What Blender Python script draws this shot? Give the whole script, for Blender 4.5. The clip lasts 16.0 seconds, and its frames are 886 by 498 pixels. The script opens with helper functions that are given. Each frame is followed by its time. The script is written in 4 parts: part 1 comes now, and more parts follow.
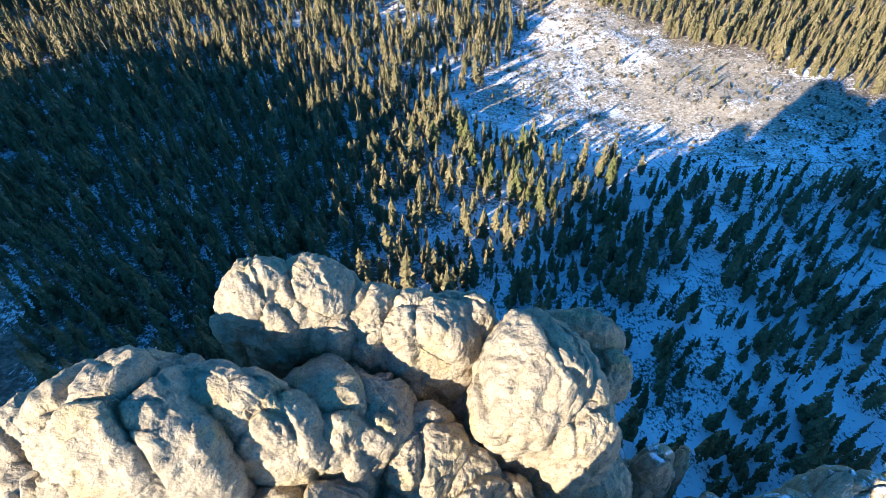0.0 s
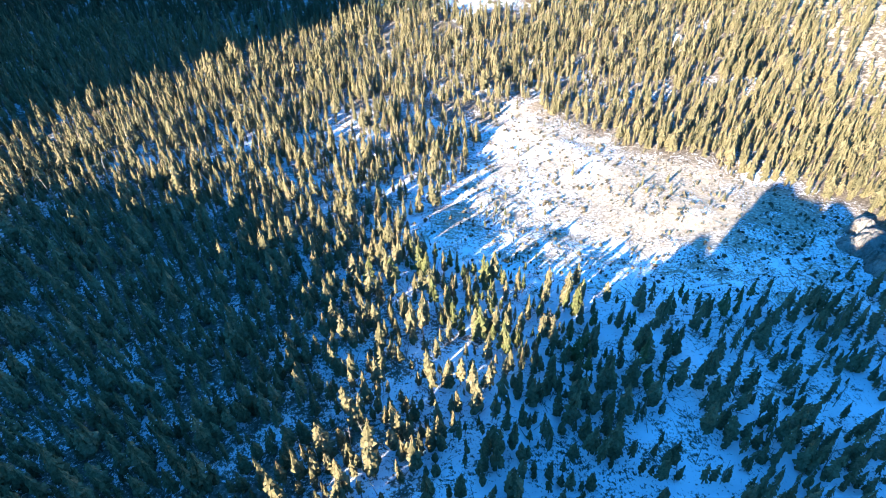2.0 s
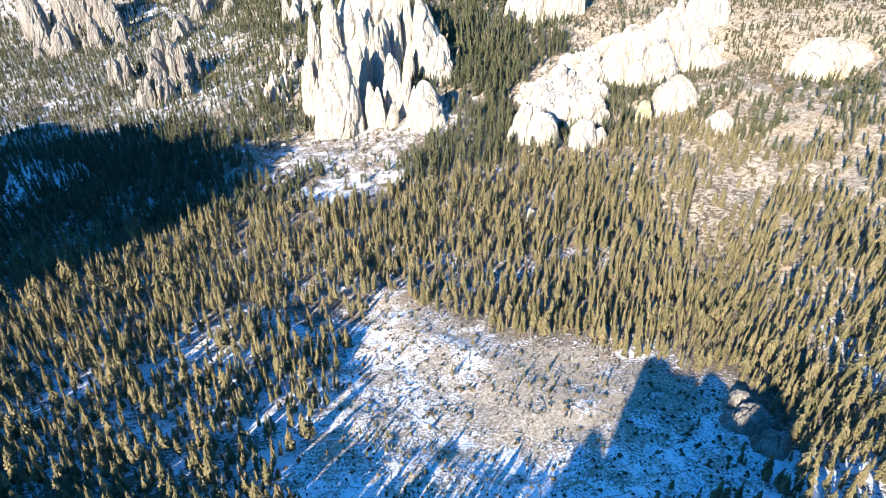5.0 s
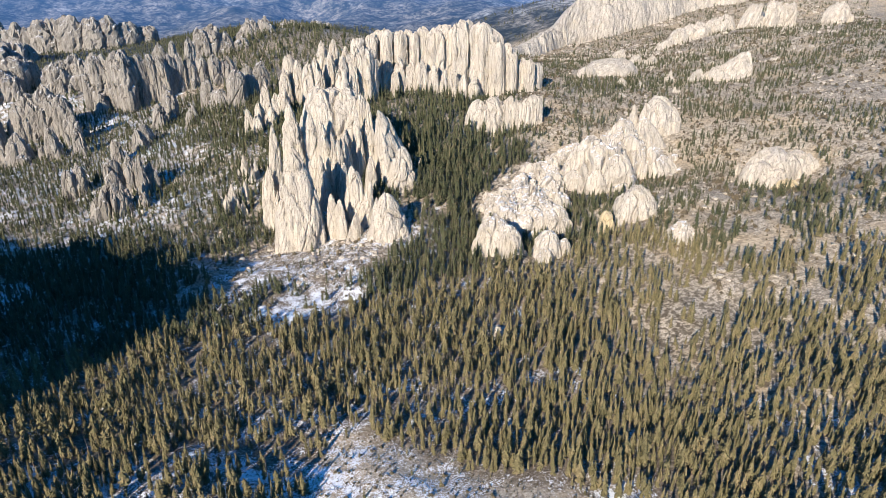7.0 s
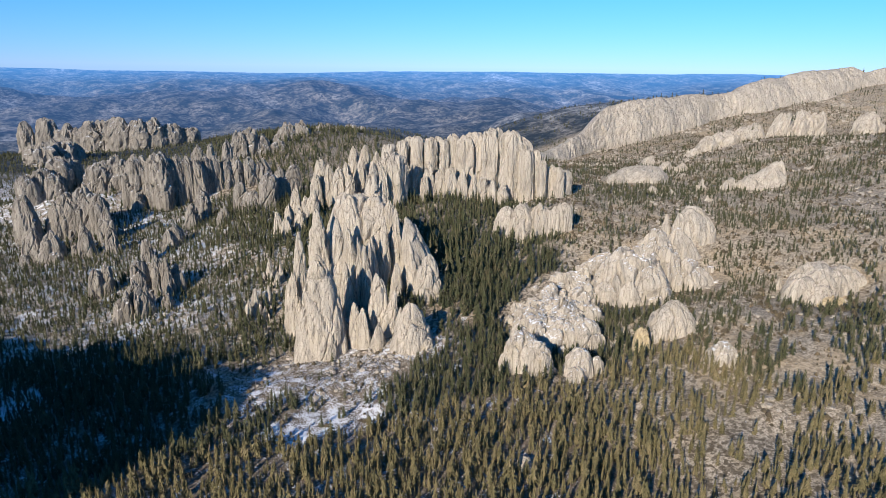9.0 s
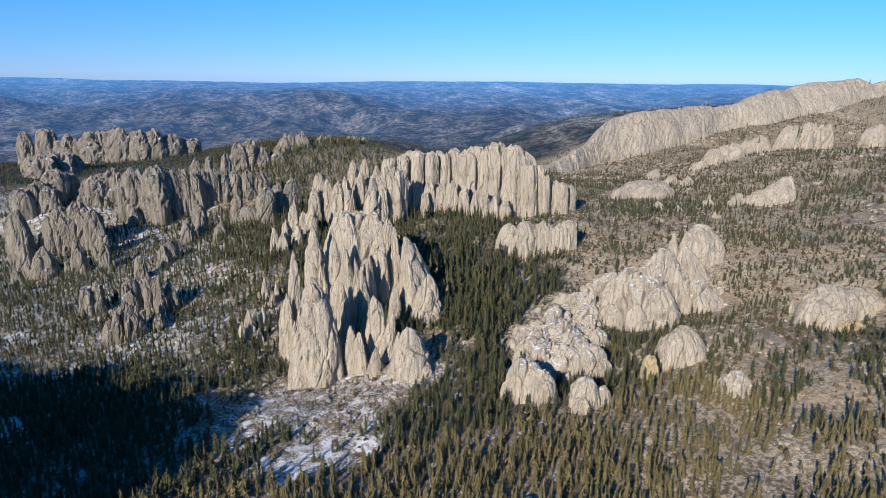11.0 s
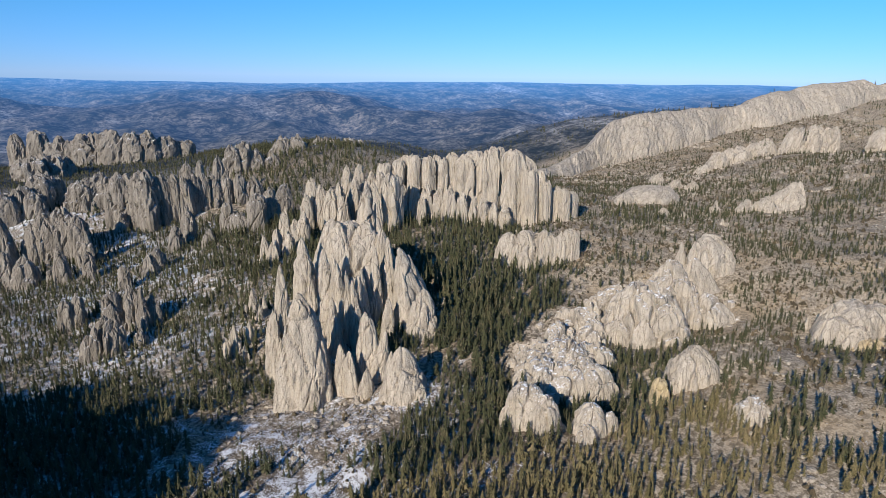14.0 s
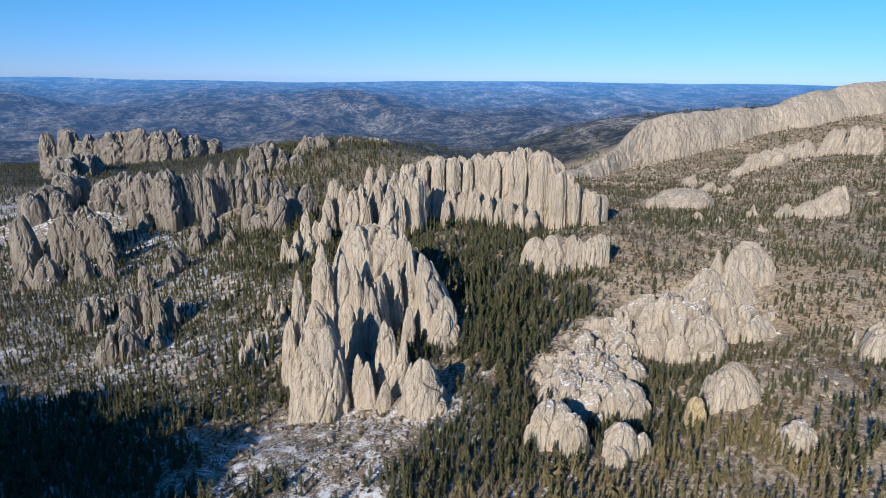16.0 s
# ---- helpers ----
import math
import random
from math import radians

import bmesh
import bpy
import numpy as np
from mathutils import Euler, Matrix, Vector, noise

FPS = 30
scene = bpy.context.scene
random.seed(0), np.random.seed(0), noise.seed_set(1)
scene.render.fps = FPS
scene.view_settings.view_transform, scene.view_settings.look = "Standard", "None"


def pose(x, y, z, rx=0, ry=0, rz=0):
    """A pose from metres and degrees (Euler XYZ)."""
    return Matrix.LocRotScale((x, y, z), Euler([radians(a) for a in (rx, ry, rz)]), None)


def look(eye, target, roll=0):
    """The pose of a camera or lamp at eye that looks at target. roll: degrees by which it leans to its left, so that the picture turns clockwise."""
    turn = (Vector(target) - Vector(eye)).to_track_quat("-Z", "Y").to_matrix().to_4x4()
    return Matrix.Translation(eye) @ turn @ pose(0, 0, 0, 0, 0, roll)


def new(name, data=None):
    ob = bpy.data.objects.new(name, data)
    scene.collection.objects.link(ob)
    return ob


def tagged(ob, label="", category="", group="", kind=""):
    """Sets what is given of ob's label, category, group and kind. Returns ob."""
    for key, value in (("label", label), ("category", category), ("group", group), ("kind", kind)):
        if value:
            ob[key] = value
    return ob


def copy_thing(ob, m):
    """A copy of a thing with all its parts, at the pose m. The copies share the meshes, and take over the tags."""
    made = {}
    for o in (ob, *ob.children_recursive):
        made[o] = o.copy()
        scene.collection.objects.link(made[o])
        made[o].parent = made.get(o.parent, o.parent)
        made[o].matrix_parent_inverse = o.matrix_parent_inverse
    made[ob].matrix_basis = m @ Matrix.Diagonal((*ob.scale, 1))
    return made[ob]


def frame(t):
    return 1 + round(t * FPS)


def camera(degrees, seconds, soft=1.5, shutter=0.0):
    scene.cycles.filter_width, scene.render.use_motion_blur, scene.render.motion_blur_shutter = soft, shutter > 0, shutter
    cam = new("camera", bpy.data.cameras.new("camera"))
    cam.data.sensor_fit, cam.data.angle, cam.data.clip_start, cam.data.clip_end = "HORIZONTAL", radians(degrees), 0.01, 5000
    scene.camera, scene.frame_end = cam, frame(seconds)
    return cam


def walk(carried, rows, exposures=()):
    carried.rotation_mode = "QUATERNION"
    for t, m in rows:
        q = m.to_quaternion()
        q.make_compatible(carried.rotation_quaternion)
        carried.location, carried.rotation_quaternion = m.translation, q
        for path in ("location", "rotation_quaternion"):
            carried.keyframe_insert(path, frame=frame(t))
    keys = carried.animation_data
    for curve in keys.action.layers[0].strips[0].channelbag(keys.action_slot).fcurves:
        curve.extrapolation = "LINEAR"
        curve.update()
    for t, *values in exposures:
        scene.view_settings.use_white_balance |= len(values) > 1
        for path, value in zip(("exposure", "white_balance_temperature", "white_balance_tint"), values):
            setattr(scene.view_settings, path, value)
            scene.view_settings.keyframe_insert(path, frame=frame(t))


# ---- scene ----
cam = camera(68.72, 16.0, soft=0.8)
# seconds, place, then turn to the left, tilt up and roll in degrees
ROWS = [
    (0.0, 0.00, 0.00, 0.00, -0.000, -50.345, -2.312),
    (0.5, 0.69, 5.26, 2.01, -0.043, -49.906, -2.292),
    (1.0, 1.39, 10.64, 3.94, -0.235, -48.156, -2.129),
    (1.5, 2.08, 16.03, 5.80, -1.166, -46.218, -2.075),
    (2.0, 2.82, 21.27, 7.64, -4.798, -44.217, -1.785),
    (2.5, 3.71, 26.40, 9.47, -9.541, -42.206, -1.462),
    (3.0, 4.85, 31.48, 11.26, -11.861, -40.107, -1.226),
    (3.5, 6.19, 36.53, 13.02, -13.627, -38.030, -0.924),
    (4.0, 7.62, 41.55, 14.82, -15.331, -35.992, -0.609),
    (6.5, 16.40, 64.05, 26.60, -22.006, -26.122, 0.190),
    (7.0, 18.33, 68.66, 28.10, -22.149, -24.047, 0.295),
    (7.5, 20.32, 73.31, 29.56, -22.200, -21.953, 0.373),
    (8.0, 22.36, 77.93, 30.97, -22.122, -19.877, 0.495),
    (8.5, 24.49, 82.55, 32.34, -20.884, -17.780, 0.563),
    (9.0, 26.69, 87.14, 33.65, -19.482, -15.701, 0.616),
    (9.5, 28.89, 91.70, 34.91, -19.222, -15.030, 0.659),
    (10.0, 31.07, 96.27, 36.11, -19.212, -14.997, 0.649),
    (12.5, 41.30, 119.47, 40.07, -19.270, -14.873, 0.724),
    (13.0, 43.42, 124.03, 40.04, -19.278, -14.887, 0.688),
    (13.5, 45.58, 128.61, 40.01, -19.279, -14.909, 0.698),
    (14.0, 47.75, 133.26, 39.96, -19.267, -14.913, 0.696),
    (14.5, 49.88, 137.97, 39.89, -18.860, -14.931, 0.684),
    (15.0, 51.98, 142.79, 39.79, -18.282, -14.964, 0.676),
    (15.5, 54.05, 147.71, 39.69, -17.636, -14.981, 0.704),
    (16.0, 56.11, 152.66, 39.60, -16.921, -15.015, 0.687),
]
# seconds, stops
EXPOSURES = [(0, 1.68), (1.5, 2.38), (2.5, 2.45), (4, 2.05), (6.5, 0.98), (8, 0.58), (9, 0.33), (10, 0.2), (16, 0.12)]
walk(cam, [(t, pose(x, y, z, 0, 0, yaw) @ pose(0, 0, 0, 90 + tilt, 0, 0) @ pose(0, 0, 0, 0, 0, roll)) for t, x, y, z, yaw, tilt, roll in ROWS], EXPOSURES)

# ---- light ----
SUN_TURN, SUN_UP = 45.5, 24.2  # the light goes towards this bearing from +y; height of the sun
sky = bpy.data.worlds.new("sky")
scene.world = sky
sky.use_nodes = True
nt = sky.node_tree
st = nt.nodes.new("ShaderNodeTexSky")
st.sky_type = "NISHITA"
st.sun_disc = False
st.sun_elevation = radians(SUN_UP)
st.sun_rotation = radians(SUN_TURN + 180)
st.altitude = 3000
st.air_density, st.dust_density, st.ozone_density = 0.9, 0.0, 1.5
clear_air = nt.nodes.new("ShaderNodeMix")  # a very clear winter sky: pale at the horizon, deep blue overhead
clear_air.data_type, clear_air.blend_type = "RGBA", "MULTIPLY"
clear_air.inputs[0].default_value = 1.0
way_up = nt.nodes.new("ShaderNodeSeparateXYZ")
nt.links.new(nt.nodes.new("ShaderNodeTexCoord").outputs["Generated"], way_up.inputs[0])
deep = nt.nodes.new("ShaderNodeValToRGB")
while len(deep.color_ramp.elements) < 3:
    deep.color_ramp.elements.new(0.5)
for el, (p, c) in zip(deep.color_ramp.elements, ((0.0, (0.225, 0.335, 0.65, 1)), (0.13, (0.175, 0.51, 0.72, 1)), (0.45, (0.07, 0.53, 0.87, 1)))):
    el.position, el.color = p, c
nt.links.new(way_up.outputs[2], deep.inputs[0])
nt.links.new(deep.outputs[0], clear_air.inputs[7])
nt.links.new(st.outputs[0], clear_air.inputs[6])
nt.links.new(clear_air.outputs[2], nt.nodes["Background"].inputs[0])
nt.nodes["Background"].inputs[1].default_value = 0.175
lamp = bpy.data.lights.new("sun", "SUN")
lamp.energy, lamp.angle, lamp.color = 5.0, radians(0.5), (1.0, 0.905, 0.78)
away = Vector((math.sin(radians(SUN_TURN)) * math.cos(radians(SUN_UP)), math.cos(radians(SUN_TURN)) * math.cos(radians(SUN_UP)), -math.sin(radians(SUN_UP))))
sun = new("sun", lamp)
sun.matrix_world = look((0, -100, 300), Vector((0, -100, 300)) + away)


# ---- noise on arrays ----
def hash3(i, j, k, seed):
    h = (i.astype(np.int64) * 374761393 + j.astype(np.int64) * 668265263 + k.astype(np.int64) * 2147483647 + seed * 144269504) & 0xFFFFFFFF
    h = ((h ^ (h >> 13)) * 1274126177) & 0xFFFFFFFF
    h = ((h ^ (h >> 16)) * 2246822519) & 0xFFFFFFFF
    return ((h ^ (h >> 15)) & 0xFFFF) / 65535.0


def vnoise(x, y, z, seed=0):
    """Smooth noise from -1 to 1."""
    x, y, z = np.broadcast_arrays(x, y, z)
    i, j, k = np.floor(x), np.floor(y), np.floor(z)
    fx, fy, fz = x - i, y - j, z - k
    fx, fy, fz = fx * fx * (3 - 2 * fx), fy * fy * (3 - 2 * fy), fz * fz * (3 - 2 * fz)
    out = 0
    for a in (0, 1):
        for b in (0, 1):
            for c in (0, 1):
                w = (fx if a else 1 - fx) * (fy if b else 1 - fy) * (fz if c else 1 - fz)
                out = out + w * hash3(i + a, j + b, k + c, seed)
    return out * 2 - 1


def fbm(x, y, z, octaves=4, seed=0):
    out, amp = 0, 1.0
    for o in range(octaves):
        out = out + amp * vnoise(x * 2.03**o, y * 2.03**o, z * 2.03**o, seed + 17 * o)
        amp *= 0.5
    return out


# ---- the lie of the land ----
# heights above -140 at nodes 150 m apart, first row at y = -150, first column at x = -450
NODES = np.array([[35, 41, 44, 40, 36, 33, 36, 46, 61, 79, 97],
    [21, 28, 36, 30, 14, 14, 29, 48, 67, 85, 102],
    [9, 12, 11, -8, -21, -2, 24, 51, 72, 90, 108],
    [-5, -9, -18, -38, -39, -15, 16, 49, 73, 92, 112],
    [-21, -29, -36, -43, -35, -22, 10, 39, 65, 90, 115],
    [-37, -48, -55, -45, -14, -3, 14, 27, 51, 82, 112],
    [-50, -58, -62, -43, 2, 20, 25, 20, 33, 67, 97],
    [-59, -58, -52, -30, 7, 23, 26, 19, 20, 43, 69],
    [-66, -57, -49, -35, -12, 6, 17, 18, 14, 16, 33]], float)


def spline_weights(u, n):
    u = np.abs(u[..., None] - np.arange(n))
    return np.where(u < 1, 2 / 3 - u * u + u**3 / 2, np.where(u < 2, (2 - u) ** 3 / 6, 0))


def broad(x, y):
    wx = spline_weights((np.clip(x, -300, 900) + 450) / 150, 11)
    wy = spline_weights((np.clip(y, 0, 1050) + 150) / 150, 9)
    return -140 + np.einsum("...j,...i,ji->...", wy, wx, NODES)


# smaller swells and hollows: place, reach, height
SWELLS = [(90, 565, 75, 60, -12), (325, 685, 42, 36, -12), (375, 815, 50, 40, -14), (400, 545, 85, 60, -18), (485, 450, 60, 55, -22), (275, 480, 60, 50, -10), (-170, 1180, 130, 90, 30), (40, 1180, 95, 80, 22), (80, 950, 60, 60, 14), (700, 1700, 300, 230, -75), (520, 1480, 130, 150, -25)]


def land(x, y):
    """The height of the ground."""
    x, y = np.asarray(x, float), np.asarray(y, float)
    near = broad(x, y) + np.maximum(0, x - 900) * 0.13
    near = near + 34 * np.exp(-(((x - 330) / 260) ** 2 + ((y - 1560) / 260) ** 2))
    near = near - 45 * np.clip((y - 850) / 350, 0, 1) * np.clip((x - 550) / 300, 0, 1)
    # the mountainside below the ridge
    foot = np.where(x < 853, np.maximum(-150, -131 + (x - 853) * 0.06), -131 + (x - 853) * 0.14)
    up = np.clip((y - (1330 + np.clip(x - 853, -200, 700) * 0.155 - 330)) / 330, 0, 1) * np.clip((x - 560) / 220, 0, 1)
    near = near + up * up * (3 - 2 * up) * (foot - near)
    near = near + 42 * np.exp(-(((x - 940) / 170) ** 2 + ((y - 1040) / 150) ** 2))
    for hx, hy, rx, ry, up in SWELLS:
        near = near + up * np.exp(-(((x - hx) / rx) ** 2 + ((y - hy) / ry) ** 2))
    r = np.hypot(x - 50, y - 150)
    far = -235 + 233 * np.clip((r - 2300) / 2500, 0, 1) ** 1.25
    far = far + np.clip((r - 1700) / 700, 0, 1) * np.clip((4700 - r) / 900, 0.12, 1) * (
        58 * fbm(x / 620, y / 620, 0 * x, 3, 5) - 34 * np.abs(fbm(x / 330, y / 330, 0 * x, 4, 9)) + 12)
    f = np.clip((r - 400 * np.clip((x - 800) / 400, 0, 1) - 1750) / 600, 0, 1)
    f = f * f * (3 - 2 * f)
    z = near * (1 - f) + far * f
    rough = np.clip((2200 - r) / 600, 0, 1)
    return z + rough * (2.2 * fbm(x / 38, y / 38, 0 * x, 3, 2) + 0.5 * fbm(x / 7, y / 7, 0 * x, 2, 3))


def inside(x, y, corners, soft):
    """1 inside a convex outline, given counter-clockwise, with a soft uneven rim."""
    d = np.full(np.shape(x), 1e9)
    for (ax, ay), (bx, by) in zip(corners, corners[1:] + corners[:1]):
        n = math.hypot(bx - ax, by - ay)
        d = np.minimum(d, ((bx - ax) * (y - ay) - (by - ay) * (x - ax)) / n)
    d = d + 5 * vnoise(x / 11, y / 11, 0 * x, 31)
    return np.clip(d / soft + 0.5, 0, 1)


def spot(x, y, cx, cy, rx, ry):
    d = ((x - cx) / rx) ** 2 + ((y - cy) / ry) ** 2
    return np.clip(1.6 - d + 0.5 * vnoise(x / 17, y / 17, 0 * x, 33), 0, 1)


CLEARING = [(6, 190), (44, 163), (100, 148), (152, 138), (176, 196), (108, 270), (62, 322)]
clear = lambda x, y: inside(x, y, CLEARING, 6)


# ---- materials ----
def material(name, rough=0.85):
    m = bpy.data.materials.new(name)
    m.use_nodes = True
    b = m.node_tree.nodes["Principled BSDF"]
    b.inputs["Roughness"].default_value = rough
    b.inputs["Specular IOR Level"].default_value = 0.08
    return m, m.node_tree, b


def node(tree, kind, **values):
    n = tree.nodes.new(kind)
    for key, v in values.items():
        if key == "op":
            n.operation = v
        elif key == "blend":
            n.blend_type = v
        else:
            n.inputs[key.replace("_", " ")].default_value = v
    return n


def link(tree, a, b):
    tree.links.new(a, b)


def noise_of(tree, vector, scale, detail=4.0, rough=0.55):
    n = node(tree, "ShaderNodeTexNoise", Scale=scale, Detail=detail, Roughness=rough)
    link(tree, vector, n.inputs["Vector"])
    return n.outputs["Fac"]


def ramp(tree, value, *stops):
    n = tree.nodes.new("ShaderNodeValToRGB")
    e = n.color_ramp.elements
    while len(e) < len(stops):
        e.new(0.5)
    for el, (p, c) in zip(e, stops):
        el.position = p
        el.color = (*c, 1) if len(c) == 3 else c
    link(tree, value, n.inputs[0])
    return n.outputs[0]


def grey(v):
    return (v, v, v)


def mix(tree, fac, a, b, blend="MIX"):
    n = tree.nodes.new("ShaderNodeMix")
    n.data_type, n.blend_type = "RGBA", blend
    for sock, v in ((n.inputs[0], fac), (n.inputs[6], a), (n.inputs[7], b)):
        if isinstance(v, (int, float)):
            sock.default_value = v
        elif isinstance(v, tuple):
            sock.default_value = (*v, 1)
        else:
            link(tree, v, sock)
    return n.outputs[2]


def maths(tree, op, a, b=None, c=None):
    n = tree.nodes.new("ShaderNodeMath")
    n.operation = op
    for sock, v in zip(n.inputs, (a, b, c)):
        if v is None:
            continue
        if isinstance(v, (int, float)):
            sock.default_value = v
        else:
            link(tree, v, sock)
    return n.outputs[0]


def bump(tree, height, bsdf, strength, distance):
    n = node(tree, "ShaderNodeBump", Strength=strength, Distance=distance)
    link(tree, height, n.inputs["Height"])
    link(tree, n.outputs[0], bsdf.inputs["Normal"])


def scaled(tree, vector, sx, sy, sz):
    n = tree.nodes.new("ShaderNodeMapping")
    n.inputs["Scale"].default_value = (sx, sy, sz)
    link(tree, vector, n.inputs["Vector"])
    return n.outputs[0]


def joints(tree, vector, scale, warp, width):
    """0 in narrow wavering cracks, 1 between them."""
    w = node(tree, "ShaderNodeTexNoise", Scale=scale * 1.5, Detail=4.0)
    link(tree, vector, w.inputs["Vector"])
    off = node(tree, "ShaderNodeVectorMath", op="MULTIPLY_ADD")
    link(tree, w.outputs["Color"], off.inputs[0])
    off.inputs[1].default_value = (warp / scale,) * 3
    link(tree, vector, off.inputs[2])
    c = node(tree, "ShaderNodeTexVoronoi", Scale=scale)
    c.feature = "DISTANCE_TO_EDGE"
    link(tree, off.outputs[0], c.inputs["Vector"])
    return ramp(tree, c.outputs["Distance"], (0.0, grey(0)), (width, grey(1)))


def rock_material(name, light, dark, stain, size=1.0, upright=0.14, cracked=0.5, relief=0.8, pitted=0.5):
    """Weathered granite: upright streaks, lichen stains, grain and cracks with their shade painted in. size: metres of
    the coarse grain.
    """
    m, t, b = material(name, 0.92)
    pos = t.nodes.new("ShaderNodeNewGeometry").outputs["Position"]
    tall = scaled(t, pos, 1, 1, upright)
    streak = noise_of(t, tall, 0.30 / size, 7, 0.65)
    blot = noise_of(t, pos, 0.10 / size, 5, 0.6)
    grain = noise_of(t, pos, 2.2 / size, 6, 0.7)
    pits = noise_of(t, pos, 0.8 / size, 3, 0.5)
    col = mix(t, ramp(t, streak, (0.38, grey(0)), (0.60, grey(1))), dark, light)
    col = mix(t, ramp(t, blot, (0.55, grey(0)), (0.70, grey(0.8))), col, stain)
    col = mix(t, ramp(t, grain, (0.32, grey(0.6)), (0.55, grey(0))), col, tuple(c * 0.5 for c in dark))
    crack = maths(t, "MULTIPLY", joints(t, tall, 0.16 / size, 0.5, 0.03), joints(t, tall, 0.6 / size, 0.6, 0.028))
    # the dark of the cracks is shade put into the colour
    col = mix(t, maths(t, "MULTIPLY", maths(t, "SUBTRACT", 1.0, crack), cracked), col, tuple(c * 0.35 for c in dark))
    if pitted > 1:  # dark round pits, gathered in patches
        pit = node(t, "ShaderNodeTexVoronoi", Scale=1.25 / size)
        link(t, pos, pit.inputs["Vector"])
        hollow = maths(t, "MULTIPLY", ramp(t, pit.outputs["Distance"], (0.12, grey(0.7)), (0.30, grey(0))), ramp(t, blot, (0.42, grey(0)), (0.52, grey(1))))
        col = mix(t, hollow, col, tuple(c * 0.42 for c in dark))
    link(t, col, b.inputs["Base Color"])
    h = maths(t, "MULTIPLY_ADD", streak, 1.3, maths(t, "MULTIPLY_ADD", grain, 0.35, maths(t, "MULTIPLY_ADD", crack, 0.6 * cracked, maths(t, "MULTIPLY", pits, pitted))))
    bump(t, h, b, relief, 0.9 * size)
    return m


ROCK = rock_material("granite", (0.54, 0.475, 0.39), (0.41, 0.36, 0.295), (0.47, 0.40, 0.30), 2.0)
NEAR_ROCK = rock_material("lichened_granite", (0.41, 0.335, 0.228), (0.31, 0.25, 0.168), (0.41, 0.31, 0.15), 0.55, 1.0, 0.25, 0.55, 2.0)
# greyer granite, also darkened in colour for rocks that lie partly in shade
GREY_SHADED_ROCK = rock_material("grey_shaded_granite", (0.34, 0.305, 0.26), (0.20, 0.178, 0.15), (0.27, 0.238, 0.19), 2.0)
PALE_ROCK = rock_material("yellow_granite", (0.58, 0.47, 0.30), (0.44, 0.35, 0.22), (0.60, 0.46, 0.25), 1.5)


def snowy(rock, name):
    """The same granite with thin snow left on its flatter tops."""
    m = rock.copy()
    m.name = name
    t = m.node_tree
    b = t.nodes["Principled BSDF"]
    geo = t.nodes.new("ShaderNodeNewGeometry")
    up = node(t, "ShaderNodeSeparateXYZ")
    link(t, geo.outputs["Normal"], up.inputs[0])
    patch = noise_of(t, geo.outputs["Position"], 0.5, 5, 0.6)
    fac = maths(t, "MULTIPLY", ramp(t, up.outputs[2], (0.6, grey(0)), (0.8, grey(1))), ramp(t, patch, (0.5, grey(0)), (0.58, grey(1))))
    old = b.inputs["Base Color"].links[0].from_socket
    link(t, mix(t, fac, old, (0.82, 0.83, 0.85)), b.inputs["Base Color"])
    return m


SNOWY_ROCK = snowy(ROCK, "snow_dusted_granite")
SNOWY_GREY_SHADED = snowy(GREY_SHADED_ROCK, "grey_granite_with_snow")
SNOWY_NEAR = snowy(NEAR_ROCK, "lichened_granite_with_snow")


